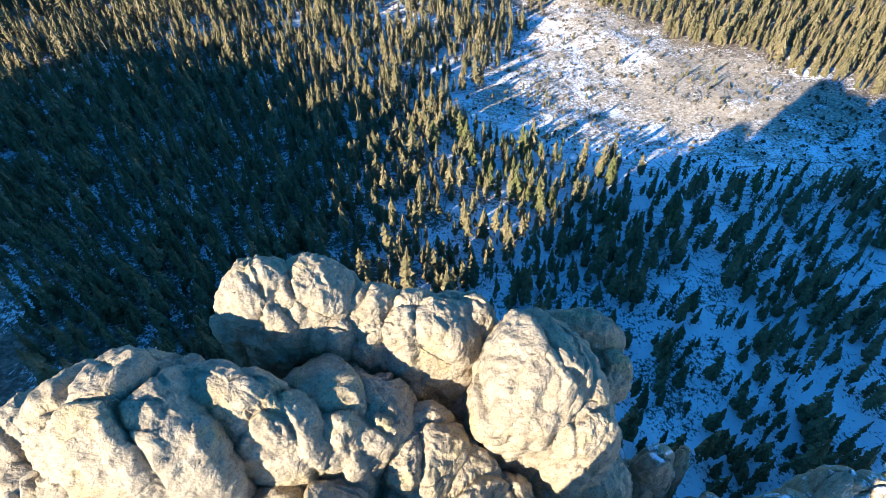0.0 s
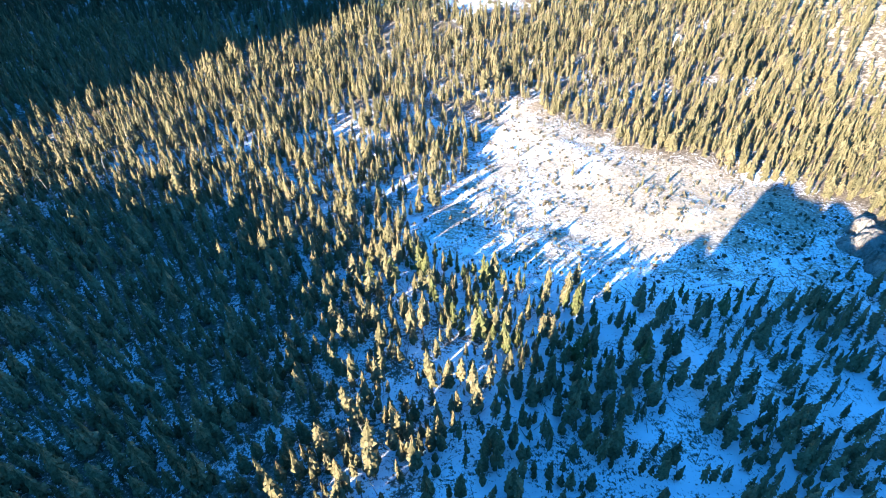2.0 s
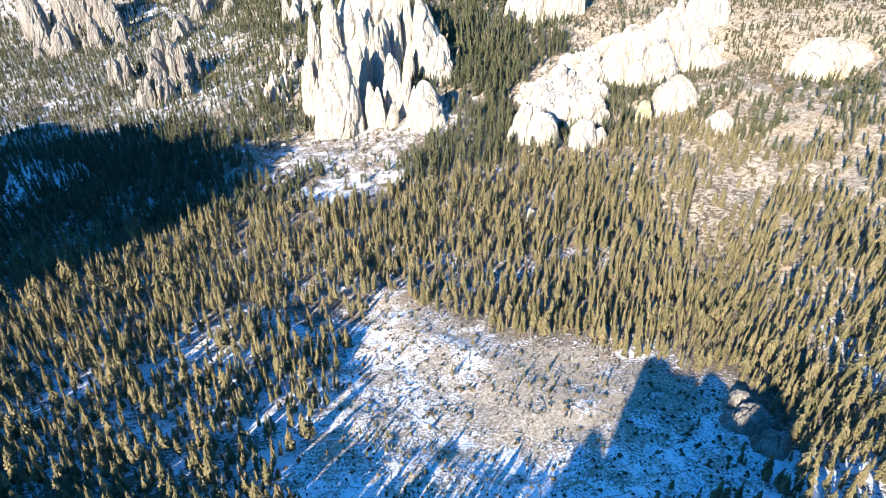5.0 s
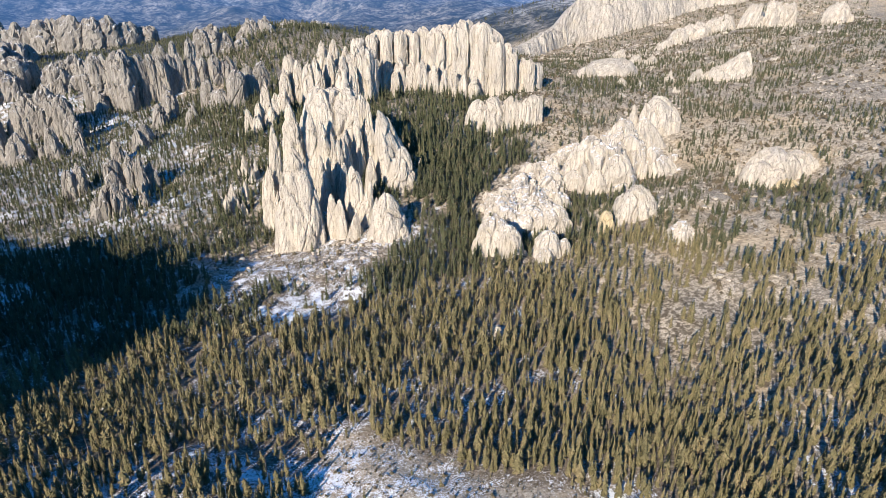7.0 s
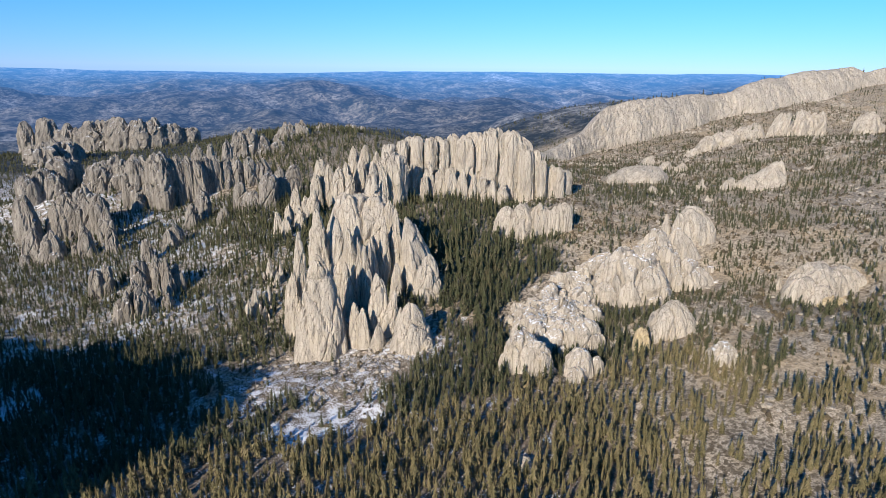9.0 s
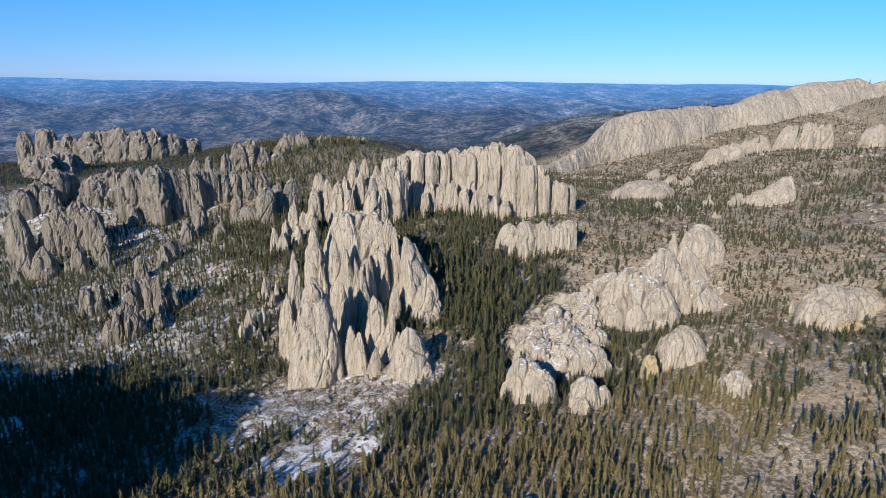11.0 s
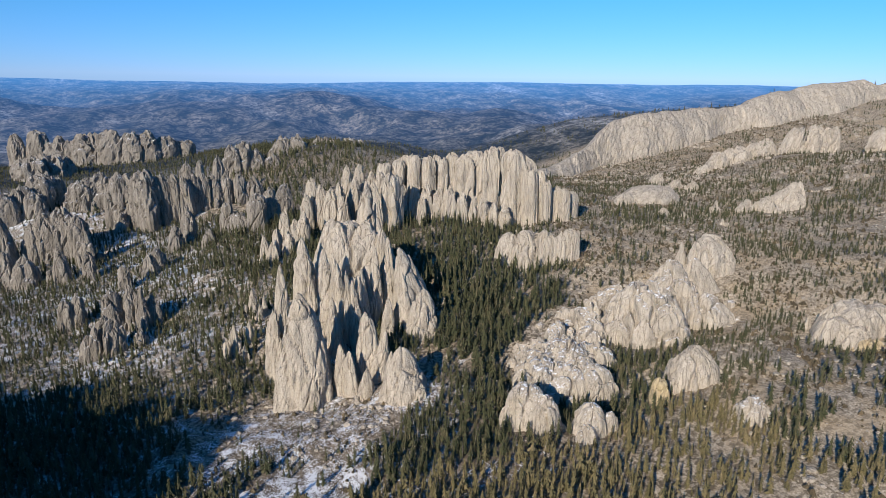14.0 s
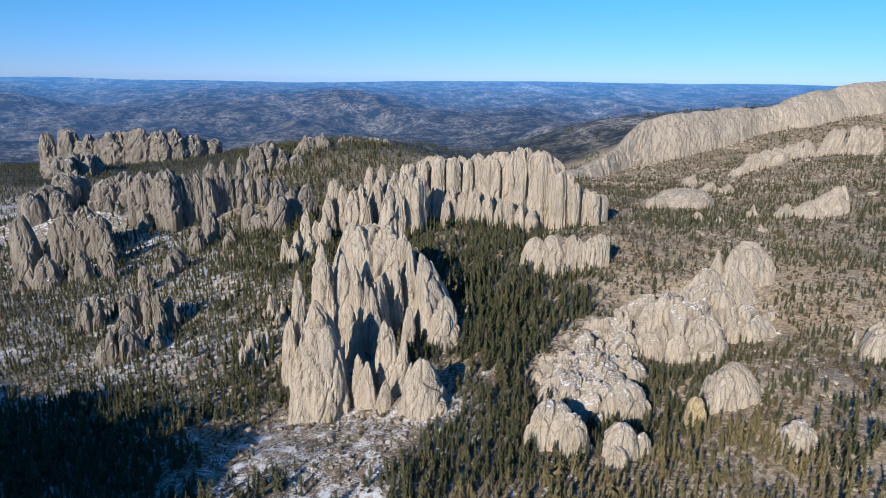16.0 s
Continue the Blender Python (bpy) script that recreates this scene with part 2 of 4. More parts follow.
def ground_material():
    m, t, b = material("snowy_forest_floor", 0.9)
    pos = t.nodes.new("ShaderNodeNewGeometry").outputs["Position"]
    cover = t.nodes.new("ShaderNodeAttribute")
    cover.attribute_name = "snow"
    straw = t.nodes.new("ShaderNodeAttribute")
    straw.attribute_name = "straw"
    dist = t.nodes.new("ShaderNodeAttribute")
    dist.attribute_name = "distance"
    n1 = noise_of(t, pos, 0.11, 6, 0.62)
    n2 = noise_of(t, pos, 0.9, 4, 0.6)
    n3 = noise_of(t, pos, 0.03, 3, 0.5)
    n4 = noise_of(t, scaled(t, pos, 1.0, 0.6, 1.0), 2.2, 5, 0.7)
    soil = mix(t, ramp(t, n2, (0.35, grey(0)), (0.65, grey(1))), (0.07, 0.055, 0.042), (0.20, 0.16, 0.12))
    grass = mix(t, ramp(t, n2, (0.35, grey(0)), (0.6, grey(1))), (0.22, 0.175, 0.12), (0.56, 0.48, 0.375))
    stone = node(t, "ShaderNodeTexVoronoi", Scale=0.55)
    link(t, pos, stone.inputs["Vector"])
    rubble = mix(t, ramp(t, stone.outputs["Distance"], (0.2, grey(1)), (0.7, grey(0))), (0.15, 0.12, 0.085), (0.44, 0.38, 0.295))
    grass = mix(t, ramp(t, n1, (0.48, grey(0)), (0.58, grey(0.85))), grass, rubble)
    n5 = noise_of(t, pos, 0.33, 3, 0.6)
    grass = mix(t, ramp(t, n3, (0.50, grey(0)), (0.62, grey(0.55))), grass, (0.45, 0.345, 0.22))
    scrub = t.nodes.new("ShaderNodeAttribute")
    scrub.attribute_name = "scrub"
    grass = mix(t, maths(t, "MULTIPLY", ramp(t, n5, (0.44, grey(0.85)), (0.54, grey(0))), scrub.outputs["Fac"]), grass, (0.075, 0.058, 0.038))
    base = mix(t, straw.outputs["Fac"], soil, grass)
    s = maths(t, "ADD", maths(t, "MULTIPLY_ADD", n1, 0.75, maths(t, "MULTIPLY_ADD", n2, 0.6, maths(t, "MULTIPLY", n4, 0.75))), maths(t, "MULTIPLY_ADD", n3, 0.3, -1.21))
    fac = ramp(t, maths(t, "ADD", maths(t, "MULTIPLY", s, 1.6), maths(t, "SUBTRACT", cover.outputs["Fac"], 0.5)), (0.0, grey(0)), (0.14, grey(1)))
    col = mix(t, fac, base, (0.78, 0.79, 0.81))
    # wooded hills far away, the haze before them painted as glow
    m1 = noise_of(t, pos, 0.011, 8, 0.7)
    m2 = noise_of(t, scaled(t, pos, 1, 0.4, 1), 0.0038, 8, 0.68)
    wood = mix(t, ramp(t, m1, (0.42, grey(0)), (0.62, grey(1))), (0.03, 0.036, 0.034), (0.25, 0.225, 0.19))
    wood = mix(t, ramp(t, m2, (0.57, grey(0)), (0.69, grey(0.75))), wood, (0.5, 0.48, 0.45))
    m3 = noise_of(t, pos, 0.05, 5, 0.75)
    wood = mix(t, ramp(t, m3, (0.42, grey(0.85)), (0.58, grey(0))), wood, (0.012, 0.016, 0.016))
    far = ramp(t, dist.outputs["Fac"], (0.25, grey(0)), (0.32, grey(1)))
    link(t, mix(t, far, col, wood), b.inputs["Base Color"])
    # bluish haze put in as emission that rises with distance
    haze_glow = ramp(t, dist.outputs["Fac"], (0.25, (0, 0, 0)), (0.42, (0.008, 0.022, 0.055)), (0.72, (0.020, 0.075, 0.21)), (0.97, (0.06, 0.26, 0.66)))
    link(t, haze_glow, b.inputs["Emission Color"])
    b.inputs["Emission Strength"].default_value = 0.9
    bump(t, maths(t, "MULTIPLY_ADD", n2, 0.5, n1), b, 0.6, 0.8)
    return m


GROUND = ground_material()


def leaf_material(name, a, b_, c):
    m, t, b = material(name, 0.75)
    geo = t.nodes.new("ShaderNodeNewGeometry")
    info = t.nodes.new("ShaderNodeObjectInfo")
    stand = noise_of(t, geo.outputs["Position"], 0.14, 1, 0.5)
    own = maths(t, "MULTIPLY_ADD", maths(t, "FRACT", maths(t, "ADD", geo.outputs["Random Per Island"], info.outputs["Random"])), 0.5, -0.65)
    r = maths(t, "MULTIPLY_ADD", stand, 1.8, own)
    col = ramp(t, r, (0.0, a), (0.55, b_), (1.0, c))
    n = noise_of(t, geo.outputs["Position"], 1.8, 3, 0.6)
    col = mix(t, ramp(t, n, (0.35, grey(0.6)), (0.62, grey(0))), col, tuple(v * 0.4 for v in a))
    link(t, col, b.inputs["Base Color"])
    return m


NEEDLES = leaf_material("pine_needles", (0.104, 0.092, 0.046), (0.172, 0.145, 0.072), (0.245, 0.192, 0.105))
GREEN_NEEDLES = leaf_material("fresh_pine_needles", (0.085, 0.092, 0.032), (0.13, 0.13, 0.05), (0.18, 0.16, 0.07))


def wood_material(name, a, b_):
    m, t, b = material(name, 0.9)
    pos = t.nodes.new("ShaderNodeNewGeometry").outputs["Position"]
    link(t, mix(t, noise_of(t, scaled(t, pos, 3, 3, 0.6), 2.0, 4), a, b_), b.inputs["Base Color"])
    return m


# darker copy of the needles: shade of the dense farther woods put into colour
SHADED_NEEDLES = leaf_material("shaded_pine_needles", (0.055, 0.062, 0.032), (0.085, 0.085, 0.045), (0.14, 0.12, 0.07))
BARK = wood_material("bark", (0.10, 0.075, 0.055), (0.20, 0.16, 0.12))
DEADWOOD = wood_material("weathered_deadwood", (0.13, 0.11, 0.09), (0.36, 0.32, 0.28))


# ---- meshes ----
def raw_mesh(name, verts, tris, materials, index=None, smooth=False):
    me = bpy.data.meshes.new(name)
    verts, tris = np.ascontiguousarray(verts, np.float32), np.ascontiguousarray(tris, np.int32)
    me.vertices.add(len(verts))
    me.vertices.foreach_set("co", verts.ravel())
    me.loops.add(tris.size)
    me.loops.foreach_set("vertex_index", tris.ravel())
    me.polygons.add(len(tris))
    me.polygons.foreach_set("loop_start", np.arange(0, tris.size, 3, dtype=np.int32))
    me.polygons.foreach_set("loop_total", np.full(len(tris), 3, np.int32))
    for m in materials:
        me.materials.append(m)
    if index is not None:
        me.polygons.foreach_set("material_index", np.ascontiguousarray(index, np.int32))
    me.polygons.foreach_set("use_smooth", np.full(len(tris), smooth))
    me.update(calc_edges=True)
    return me


def grid_tris(nv, nu, wrap):
    j, i = np.meshgrid(np.arange(nv - 1), np.arange(nu if wrap else nu - 1), indexing="ij")
    a, b = j * nu + i, j * nu + (i + 1) % nu
    c, d = a + nu, b + nu
    return np.concatenate([np.stack([a, b, d], -1).reshape(-1, 3), np.stack([a, d, c], -1).reshape(-1, 3)])


def part(name, me, parent, label=""):
    ob = new(name, me)
    ob.parent = parent
    return tagged(ob, label)


def worley(x, y, z, seed):
    """Cell noise: distances to the nearest and second nearest seed point, the nearest cell's number, and a slope of its own across that cell."""
    i, j, k = np.floor(x), np.floor(y), np.floor(z)
    d1, d2 = np.full(x.shape, 9.0), np.full(x.shape, 9.0)
    cell, off = [np.zeros(x.shape) for _ in range(3)], [np.zeros(x.shape) for _ in range(3)]
    for a in (-1, 0, 1):
        for b in (-1, 0, 1):
            for c in (-1, 0, 1):
                u, v, w = i + a, j + b, k + c
                e = (x - u - hash3(u, v, w, seed), y - v - hash3(u, v, w, seed + 1), z - w - hash3(u, v, w, seed + 2))
                d = np.sqrt(e[0] ** 2 + e[1] ** 2 + e[2] ** 2)
                closer = d < d1
                d2 = np.where(closer, d1, np.minimum(d2, d))
                d1 = np.where(closer, d, d1)
                for n, g in enumerate((u, v, w)):
                    cell[n] = np.where(closer, g, cell[n])
                    off[n] = np.where(closer, e[n], off[n])
    tag = hash3(*cell, seed + 3)
    slope = sum((2 * hash3(*cell, seed + 4 + n) - 1) * off[n] for n in range(3))
    return d1, d2, tag, slope


# how fast it narrows and how blunt its top is, faces of the plan and their sharpness,
# joints: cells across half the rock, upright stretch, depth; size of the lumps; unevenness of the top
STYLES = {
    "bullet": (1.9, 0.68, 6, 6, 1.0, 0.34, 0.12, 0.07, 0.10),
    "spire": (1.6, 0.75, 6, 8, 1.0, 0.36, 0.14, 0.07, 0.18),
    "blade": (1.5, 0.80, 5, 9, 0.8, 0.38, 0.10, 0.05, 0.08),
    "buttress": (2.4, 0.68, 6, 8, 1.0, 0.30, 0.15, 0.07, 0.25),
    "fin": (3.2, 0.70, 5, 8, 1.1, 0.24, 0.19, 0.09, 0.42),
    "column": (14.0, 0.50, 5, 12, 0.9, 0.13, 0.15, 0.05, 0.40),
    "tower": (5.0, 0.54, 6, 8, 1.1, 0.28, 0.16, 0.08, 0.32),
    "dome": (3.4, 0.52, 7, 6, 1.0, 0.20, 0.12, 0.06, 0.14),
    "slab": (3.0, 0.55, 6, 8, 0.9, 0.40, 0.15, 0.08, 0.26),
    "whaleback": (2.6, 0.55, 7, 4, 1.0, 0.50, 0.05, 0.08, 0.05),
    "tor": (4.6, 0.50, 7, 7, 0.9, 0.60, 0.10, 0.12, 0.12),
    "boulder": (3.6, 0.50, 7, 7, 1.1, 0.60, 0.13, 0.10, 0.16),
}


def rock_mesh(w, d, h, style, seed, lean=0.0, res=1.0, mat=None, twist=0.0, smooth=False):
    """One upright rock: uneven plane faces that narrow towards the top, split by joints into tilted facets."""
    narrow, blunt, faces, sharp, cells, stretch, deep, lumpy, uneven = STYLES[style]
    rng = np.random.default_rng(seed)
    nu, nv = int(80 * res), int(52 * res)
    th, v = np.meshgrid(np.linspace(0, 2 * np.pi, nu, endpoint=False), 1 - (1 - np.linspace(0, 0.9985, nv)) ** 1.7)
    turns = (np.arange(faces) + rng.uniform(-0.3, 0.3, faces)) * 2 * np.pi / faces + rng.uniform(0, 6)
    near = 0
    for a in turns:
        f = np.maximum(1 - v ** (narrow * rng.uniform(0.72, 1.4)), 0.0) ** blunt * rng.uniform(0.84, 1.06) + 0.02
        near = near + (np.maximum(np.cos(th - a), 0) / f) ** sharp
    r = near ** (-1 / sharp)
    half = 0.5 * min(w, d, 1.1 * h)
    p = np.stack([np.cos(th) * r * w * 0.5, np.sin(th) * r * d * 0.5, v * h], -1)
    du = np.roll(p, -1, 1) - np.roll(p, 1, 1)
    dv = np.gradient(p, axis=0)
    n = np.cross(du, dv)
    n /= np.linalg.norm(n, axis=-1, keepdims=True) + 1e-9
    o = rng.uniform(0, 90, 3)
    qx, qy, qz = (p[..., k] / half for k in range(3))
    tilt = rng.uniform(-0.22, 0.22)
    cells = cells * (max(half, 2) / 9) ** 0.35
    bend = 0.25 * fbm(qx * 0.8 + o[0], qy * 0.8 + o[1], qz * 0.5 + o[2], 2, seed + 3)
    ux, uy = qx + bend + tilt * qz, qy - bend
    d1, d2, tag, slope = worley(ux * cells + o[0], uy * cells + o[1], qz * stretch * cells + o[2], seed)
    cleft = np.exp(-(((d2 - d1) / 0.08) ** 2)) * (0.4 + 1.0 * tag)
    e1, e2, tag2, slope2 = worley(ux * cells * 2.6 + o[1], uy * cells * 2.6 + o[2], qz * stretch * cells * 2.2 + o[0], seed + 40)
    cleft2 = np.exp(-(((e2 - e1) / 0.11) ** 2)) * np.clip(2.2 * tag2 - 0.5, 0, 1)
    lumps = fbm(qx * 0.9 + o[2], qy * 0.9 + o[0], qz * 0.9 * max(stretch, 0.3) + o[1], 3, seed + 7)
    grain = fbm(qx * 6 + o[0], qy * 6 + o[1], qz * 6 * max(stretch, 0.3) + o[2], 3, seed + 13)
    disp = lumpy * lumps + deep * (1.1 * (tag - 0.5) + 0.9 * slope - 0.9 * cleft + 0.22 * (tag2 - 0.5) + 0.25 * slope2 - 0.30 * cleft2) + 0.03 * grain
    if style == "tor":  # weathered hollows and knobs
        pit = fbm(qx * 3.2 + o[1], qy * 3.2 + o[2], qz * 3.2 + o[0], 4, seed + 19)
        disp = disp - 0.05 * np.abs(pit) + 0.02 * fbm(qx * 11 + o[0], qy * 11 + o[1], qz * 11 + o[2], 3, seed + 23)
    p = p + n * (half * disp * np.clip(0.35 + 1.5 * r, 0, 1))[..., None]
    # joints leave tops of unequal height
    p[..., 2] -= half * np.clip((v * h - (h - 2.2 * half)) / (2.2 * half), 0, 1) * uneven * (1.6 * tag + 0.8 * tag2 + 0.6 * cleft)
    turn = twist + rng.uniform(-0.15, 0.15)
    x = p[..., 0] * math.cos(turn) - p[..., 1] * math.sin(turn) + lean * v**1.2
    y = p[..., 0] * math.sin(turn) + p[..., 1] * math.cos(turn)
    z = p[..., 2] * (h / p[..., 2].max())
    verts = np.stack([x, y, z], -1).reshape(-1, 3)
    verts = np.concatenate([verts, verts[-nu:].mean(0)[None]])
    last = (nv - 1) * nu
    lid = np.stack([last + np.arange(nu), last + (np.arange(nu) + 1) % nu, np.full(nu, nv * nu)], -1)
    return raw_mesh("rock", verts, np.concatenate([grid_tris(nv, nu, True), lid]), [mat or ROCK], smooth=smooth)


CRAGS = []  # small crags that the larger rocks shed round their feet


def crag(rng):
    if not CRAGS:
        for k in range(8):
            CRAGS.append(rock_mesh(1, 0.8, 1, ("column", "spire", "boulder", "slab")[k % 4], 900 + k, 0.1, 0.25))
    return CRAGS[rng.integers(0, len(CRAGS))]


FOOTPRINTS = []  # where rock stands and no tree grows


def formation(name, label, style, rocks, piece="rock_spire", crags=3, thick=0.9, res=1.0, mat=None, seed=1, sink=10, smooth=False, broken=0, root=0):
    """A group of rocks that stand together. rocks: x, y, width, top, foot, how far the tip leans to +x, then, where they differ, depth, turn and style."""
    cx, cy = sum(r[0] for r in rocks) / len(rocks), sum(r[1] for r in rocks) / len(rocks)
    base = new(name)
    base.location = (cx, cy, float(land(cx, cy)))
    tagged(base, label, "rock formation")
    for n, (x, y, w, top, foot, tip, *more) in enumerate(rocks):
        own = [m for m in more if isinstance(m, str)]
        deep, turned = more[:2] if len(more) > 1 else (w * thick, -19 if y > 300 else 0)
        foot = top - root * w if root else min(foot, float(land(x, y))) - sink
        me = rock_mesh(w, deep, top - foot, own[0] if own else style, seed * 131 + n * 7, tip, res, mat, radians(turned), smooth)
        part(piece, me, base).location = (x - cx, y - cy, foot - base.location.z)
        FOOTPRINTS.append((x, y, min(w, deep * 1.3) * 0.5))
        rng = np.random.default_rng(seed * 17 + n)
        for k in range(broken):  # weathered into smaller pillars
            a, out, cw = rng.uniform(0, 6.28), rng.uniform(0.3, 0.7) * w, w * rng.uniform(0.3, 0.55)
            qx, qy = x + out * math.cos(a), y + out * math.sin(a) * 0.8
            low = min(foot, float(land(qx, qy)) - sink)
            tall = (top - low) * (0.95 - 0.6 * (out / w) - rng.uniform(0, 0.3))
            me = rock_mesh(cw, cw * rng.uniform(0.6, 1.1), tall, ("fin", "tower", "spire", "slab")[rng.integers(0, 4)], seed * 977 + n * 31 + k, cw * rng.uniform(-0.25, 0.25), 0.45, mat, rng.uniform(0, 3))
            part(piece, me, base).location = (qx - cx, qy - cy, low - base.location.z)
        for _ in range(crags):
            a, out, k = rng.uniform(0, 6.28), rng.uniform(0.5, 0.95) * w * 0.5, rng.uniform(0.12, 0.4)
            qx, qy, cw = x + out * math.cos(a), y + out * math.sin(a) * 0.9, min(w * rng.uniform(0.22, 0.45), 9)
            low = float(land(qx, qy)) - 4
            tall = max(3.0, k * (top - low))
            c = part("crag", crag(rng), base)
            c.data = c.data if mat is None else mat_copy(c.data, mat)
            c.matrix_basis = Matrix.LocRotScale((qx - cx, qy - cy, low - base.location.z), Euler((0, 0, rng.uniform(0, 6.28))), (cw, cw, tall + 4))
    return base


def ridge_mesh(crest, mat, seed):
    """One long bare rock ridge along its crest line: a steep uneven face, rounded crest and a hidden back."""
    crest = np.array(crest, float)
    run = np.r_[0, np.cumsum(np.hypot(*np.diff(crest[:, :2], axis=0).T))]
    s, v = np.meshgrid(np.linspace(0, run[-1], 420), np.linspace(0, 1, 46))
    cx, cy, cz = (np.interp(s, run, crest[:, k]) for k in range(3))
    d1, d2, tag, _ = worley(s / 70, 0 * s, 0 * s + 0.5, seed)
    cz = cz + 3 * fbm(s / 60, 0 * s, 0 * s, 4, seed) + 3 * (tag - 0.5)
    front = np.clip(1 - v / 0.7, 0, 1)
    back = np.clip((v - 0.7) / 0.3, 0, 1)
    foot = land(cx, cy - 45) - 14
    tall = np.maximum(cz - foot, 8)
    lean = 0.55 + 0.5 * fbm(s / 190, 0 * s, 0 * s + 3, 2, seed + 1)
    y = cy - front**1.25 * (18 + lean * tall) + back * 70
    z = cz - tall * front**2.1 - back**2 * (tall + 20)
    e1, e2, tag2, _ = worley(s / 34, z / 60, 0 * s, seed + 5)
    g1, g2, tag3, _ = worley((s + 0.5 * z) / 13, (z - 0.3 * s) / 17, 0 * s, seed + 6)
    out = 6 * fbm(s / 90, z / 70, y / 90, 4, seed + 2) + 2.5 * (tag2 - 0.5) - 1.2 * np.exp(-(((e2 - e1) / 0.07) ** 2)) + 1.0 * (tag3 - 0.5) - 0.8 * np.exp(-(((g2 - g1) / 0.12) ** 2)) + 0.9 * fbm(s / 6, z / 8, y / 6, 2, seed + 4)
    y = y - out * np.clip(1 - back, 0, 1)
    z = z + 0.5 * out * np.clip(1 - back, 0, 1) * (front < 0.9)
    p = np.stack([cx, y, z], -1)
    cuts = (0, 58, 112, 178, 236, 301, 360, 419)
    return [raw_mesh("ridge", p[:, a : b + 1].reshape(-1, 3), grid_tris(46, b - a + 1, False), [mat]) for a, b in zip(cuts, cuts[1:])]


MATTED = {}


def mat_copy(me, mat):
    key = (me.name, mat.name)
    if key not in MATTED:
        MATTED[key] = me.copy()
        MATTED[key].materials.clear()
        MATTED[key].materials.append(mat)
    return MATTED[key]


# ---- ground ----
def axis(fine0, fine1, step, lo, hi, grow):
    a = list(np.arange(fine0, fine1, step))
    s = step
    while a[-1] < hi:
        s *= grow
        a.append(a[-1] + s)
    s = step
    while a[0] > lo:
        s *= grow
        a.insert(0, a[0] - s)
    return np.array(a)


def build_ground():
    gx, gy = axis(-140, 460, 5.4, -2800, 4700, 1.026), axis(70, 620, 5.4, -900, 4800, 1.022)
    x, y = np.meshgrid(gx, gy)
    z = land(x, y)
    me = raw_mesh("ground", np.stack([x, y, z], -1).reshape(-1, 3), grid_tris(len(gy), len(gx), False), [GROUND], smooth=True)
    c = clear(x, y)
    snow = 0.42 + 0.30 * np.clip((340 - 90 * np.clip((x - 20) / 60, 0, 1) - y) / 80, 0, 1) * np.clip((x + 60) / 90, 0.2, 1)
    snow = snow - 0.26 * np.clip((x - 160) / 120, 0, 1)
    snow = snow - 0.25 * np.clip((y - 900) / 300, 0, 1)
    snow = np.maximum(snow, 0.31 * spot(x, y, 100, 510, 95, 50) + 0.20)
    snow = np.maximum(snow, 0.72 * spot(x, y, -165, 535, 75, 60))
    snow = np.maximum(snow, 0.60 * spot(x, y, 75, 440, 40, 22))
    snow = np.maximum(snow, 0.55 * spot(x, y, -40, 690, 70, 60))
    snow = np.maximum(snow, 0.60 * spot(x, y, 20, 690, 22, 40))
    snow = np.maximum(snow, (0.51 + 0.10 * vnoise(x / 30, y / 30, 0 * x, 77)) * np.clip((80 - x) / 60, 0, 1) * np.clip((y - 600) / 80, 0, 1))
    snow = np.maximum(snow, 0.58 * spot(x, y, -40, 300, 80, 34))
    snow = np.maximum(snow, 0.62 * spot(x, y, -40, 262, 60, 34))
    snow = snow - 0.40 * spot(x, y, 194, 188, 22, 48) * (1 - c)
    snow = snow * (1 - c) + c * (0.50 - 0.14 * spot(x, y, 122, 215, 38, 32) + 0.16 * np.clip((195 - y) / 30, 0, 1) + 0.10 * np.clip((75 - x) / 40, 0, 1))
    straw = np.clip(0.25 + 0.7 * np.clip((y - 450) / 150, 0, 1) + 0.6 * np.clip((x - 250) / 150, 0, 1), 0, 1)
    straw = np.maximum(straw, c)
    straw = np.maximum(straw, np.clip((x - 180) / 70, 0, 1))
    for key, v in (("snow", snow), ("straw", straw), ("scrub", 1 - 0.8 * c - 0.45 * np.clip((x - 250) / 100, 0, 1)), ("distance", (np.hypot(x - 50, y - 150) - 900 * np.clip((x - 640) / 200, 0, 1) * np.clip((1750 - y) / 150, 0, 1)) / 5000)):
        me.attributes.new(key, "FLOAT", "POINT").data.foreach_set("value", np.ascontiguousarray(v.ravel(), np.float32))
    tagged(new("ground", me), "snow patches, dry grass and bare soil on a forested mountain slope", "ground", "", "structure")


build_ground()

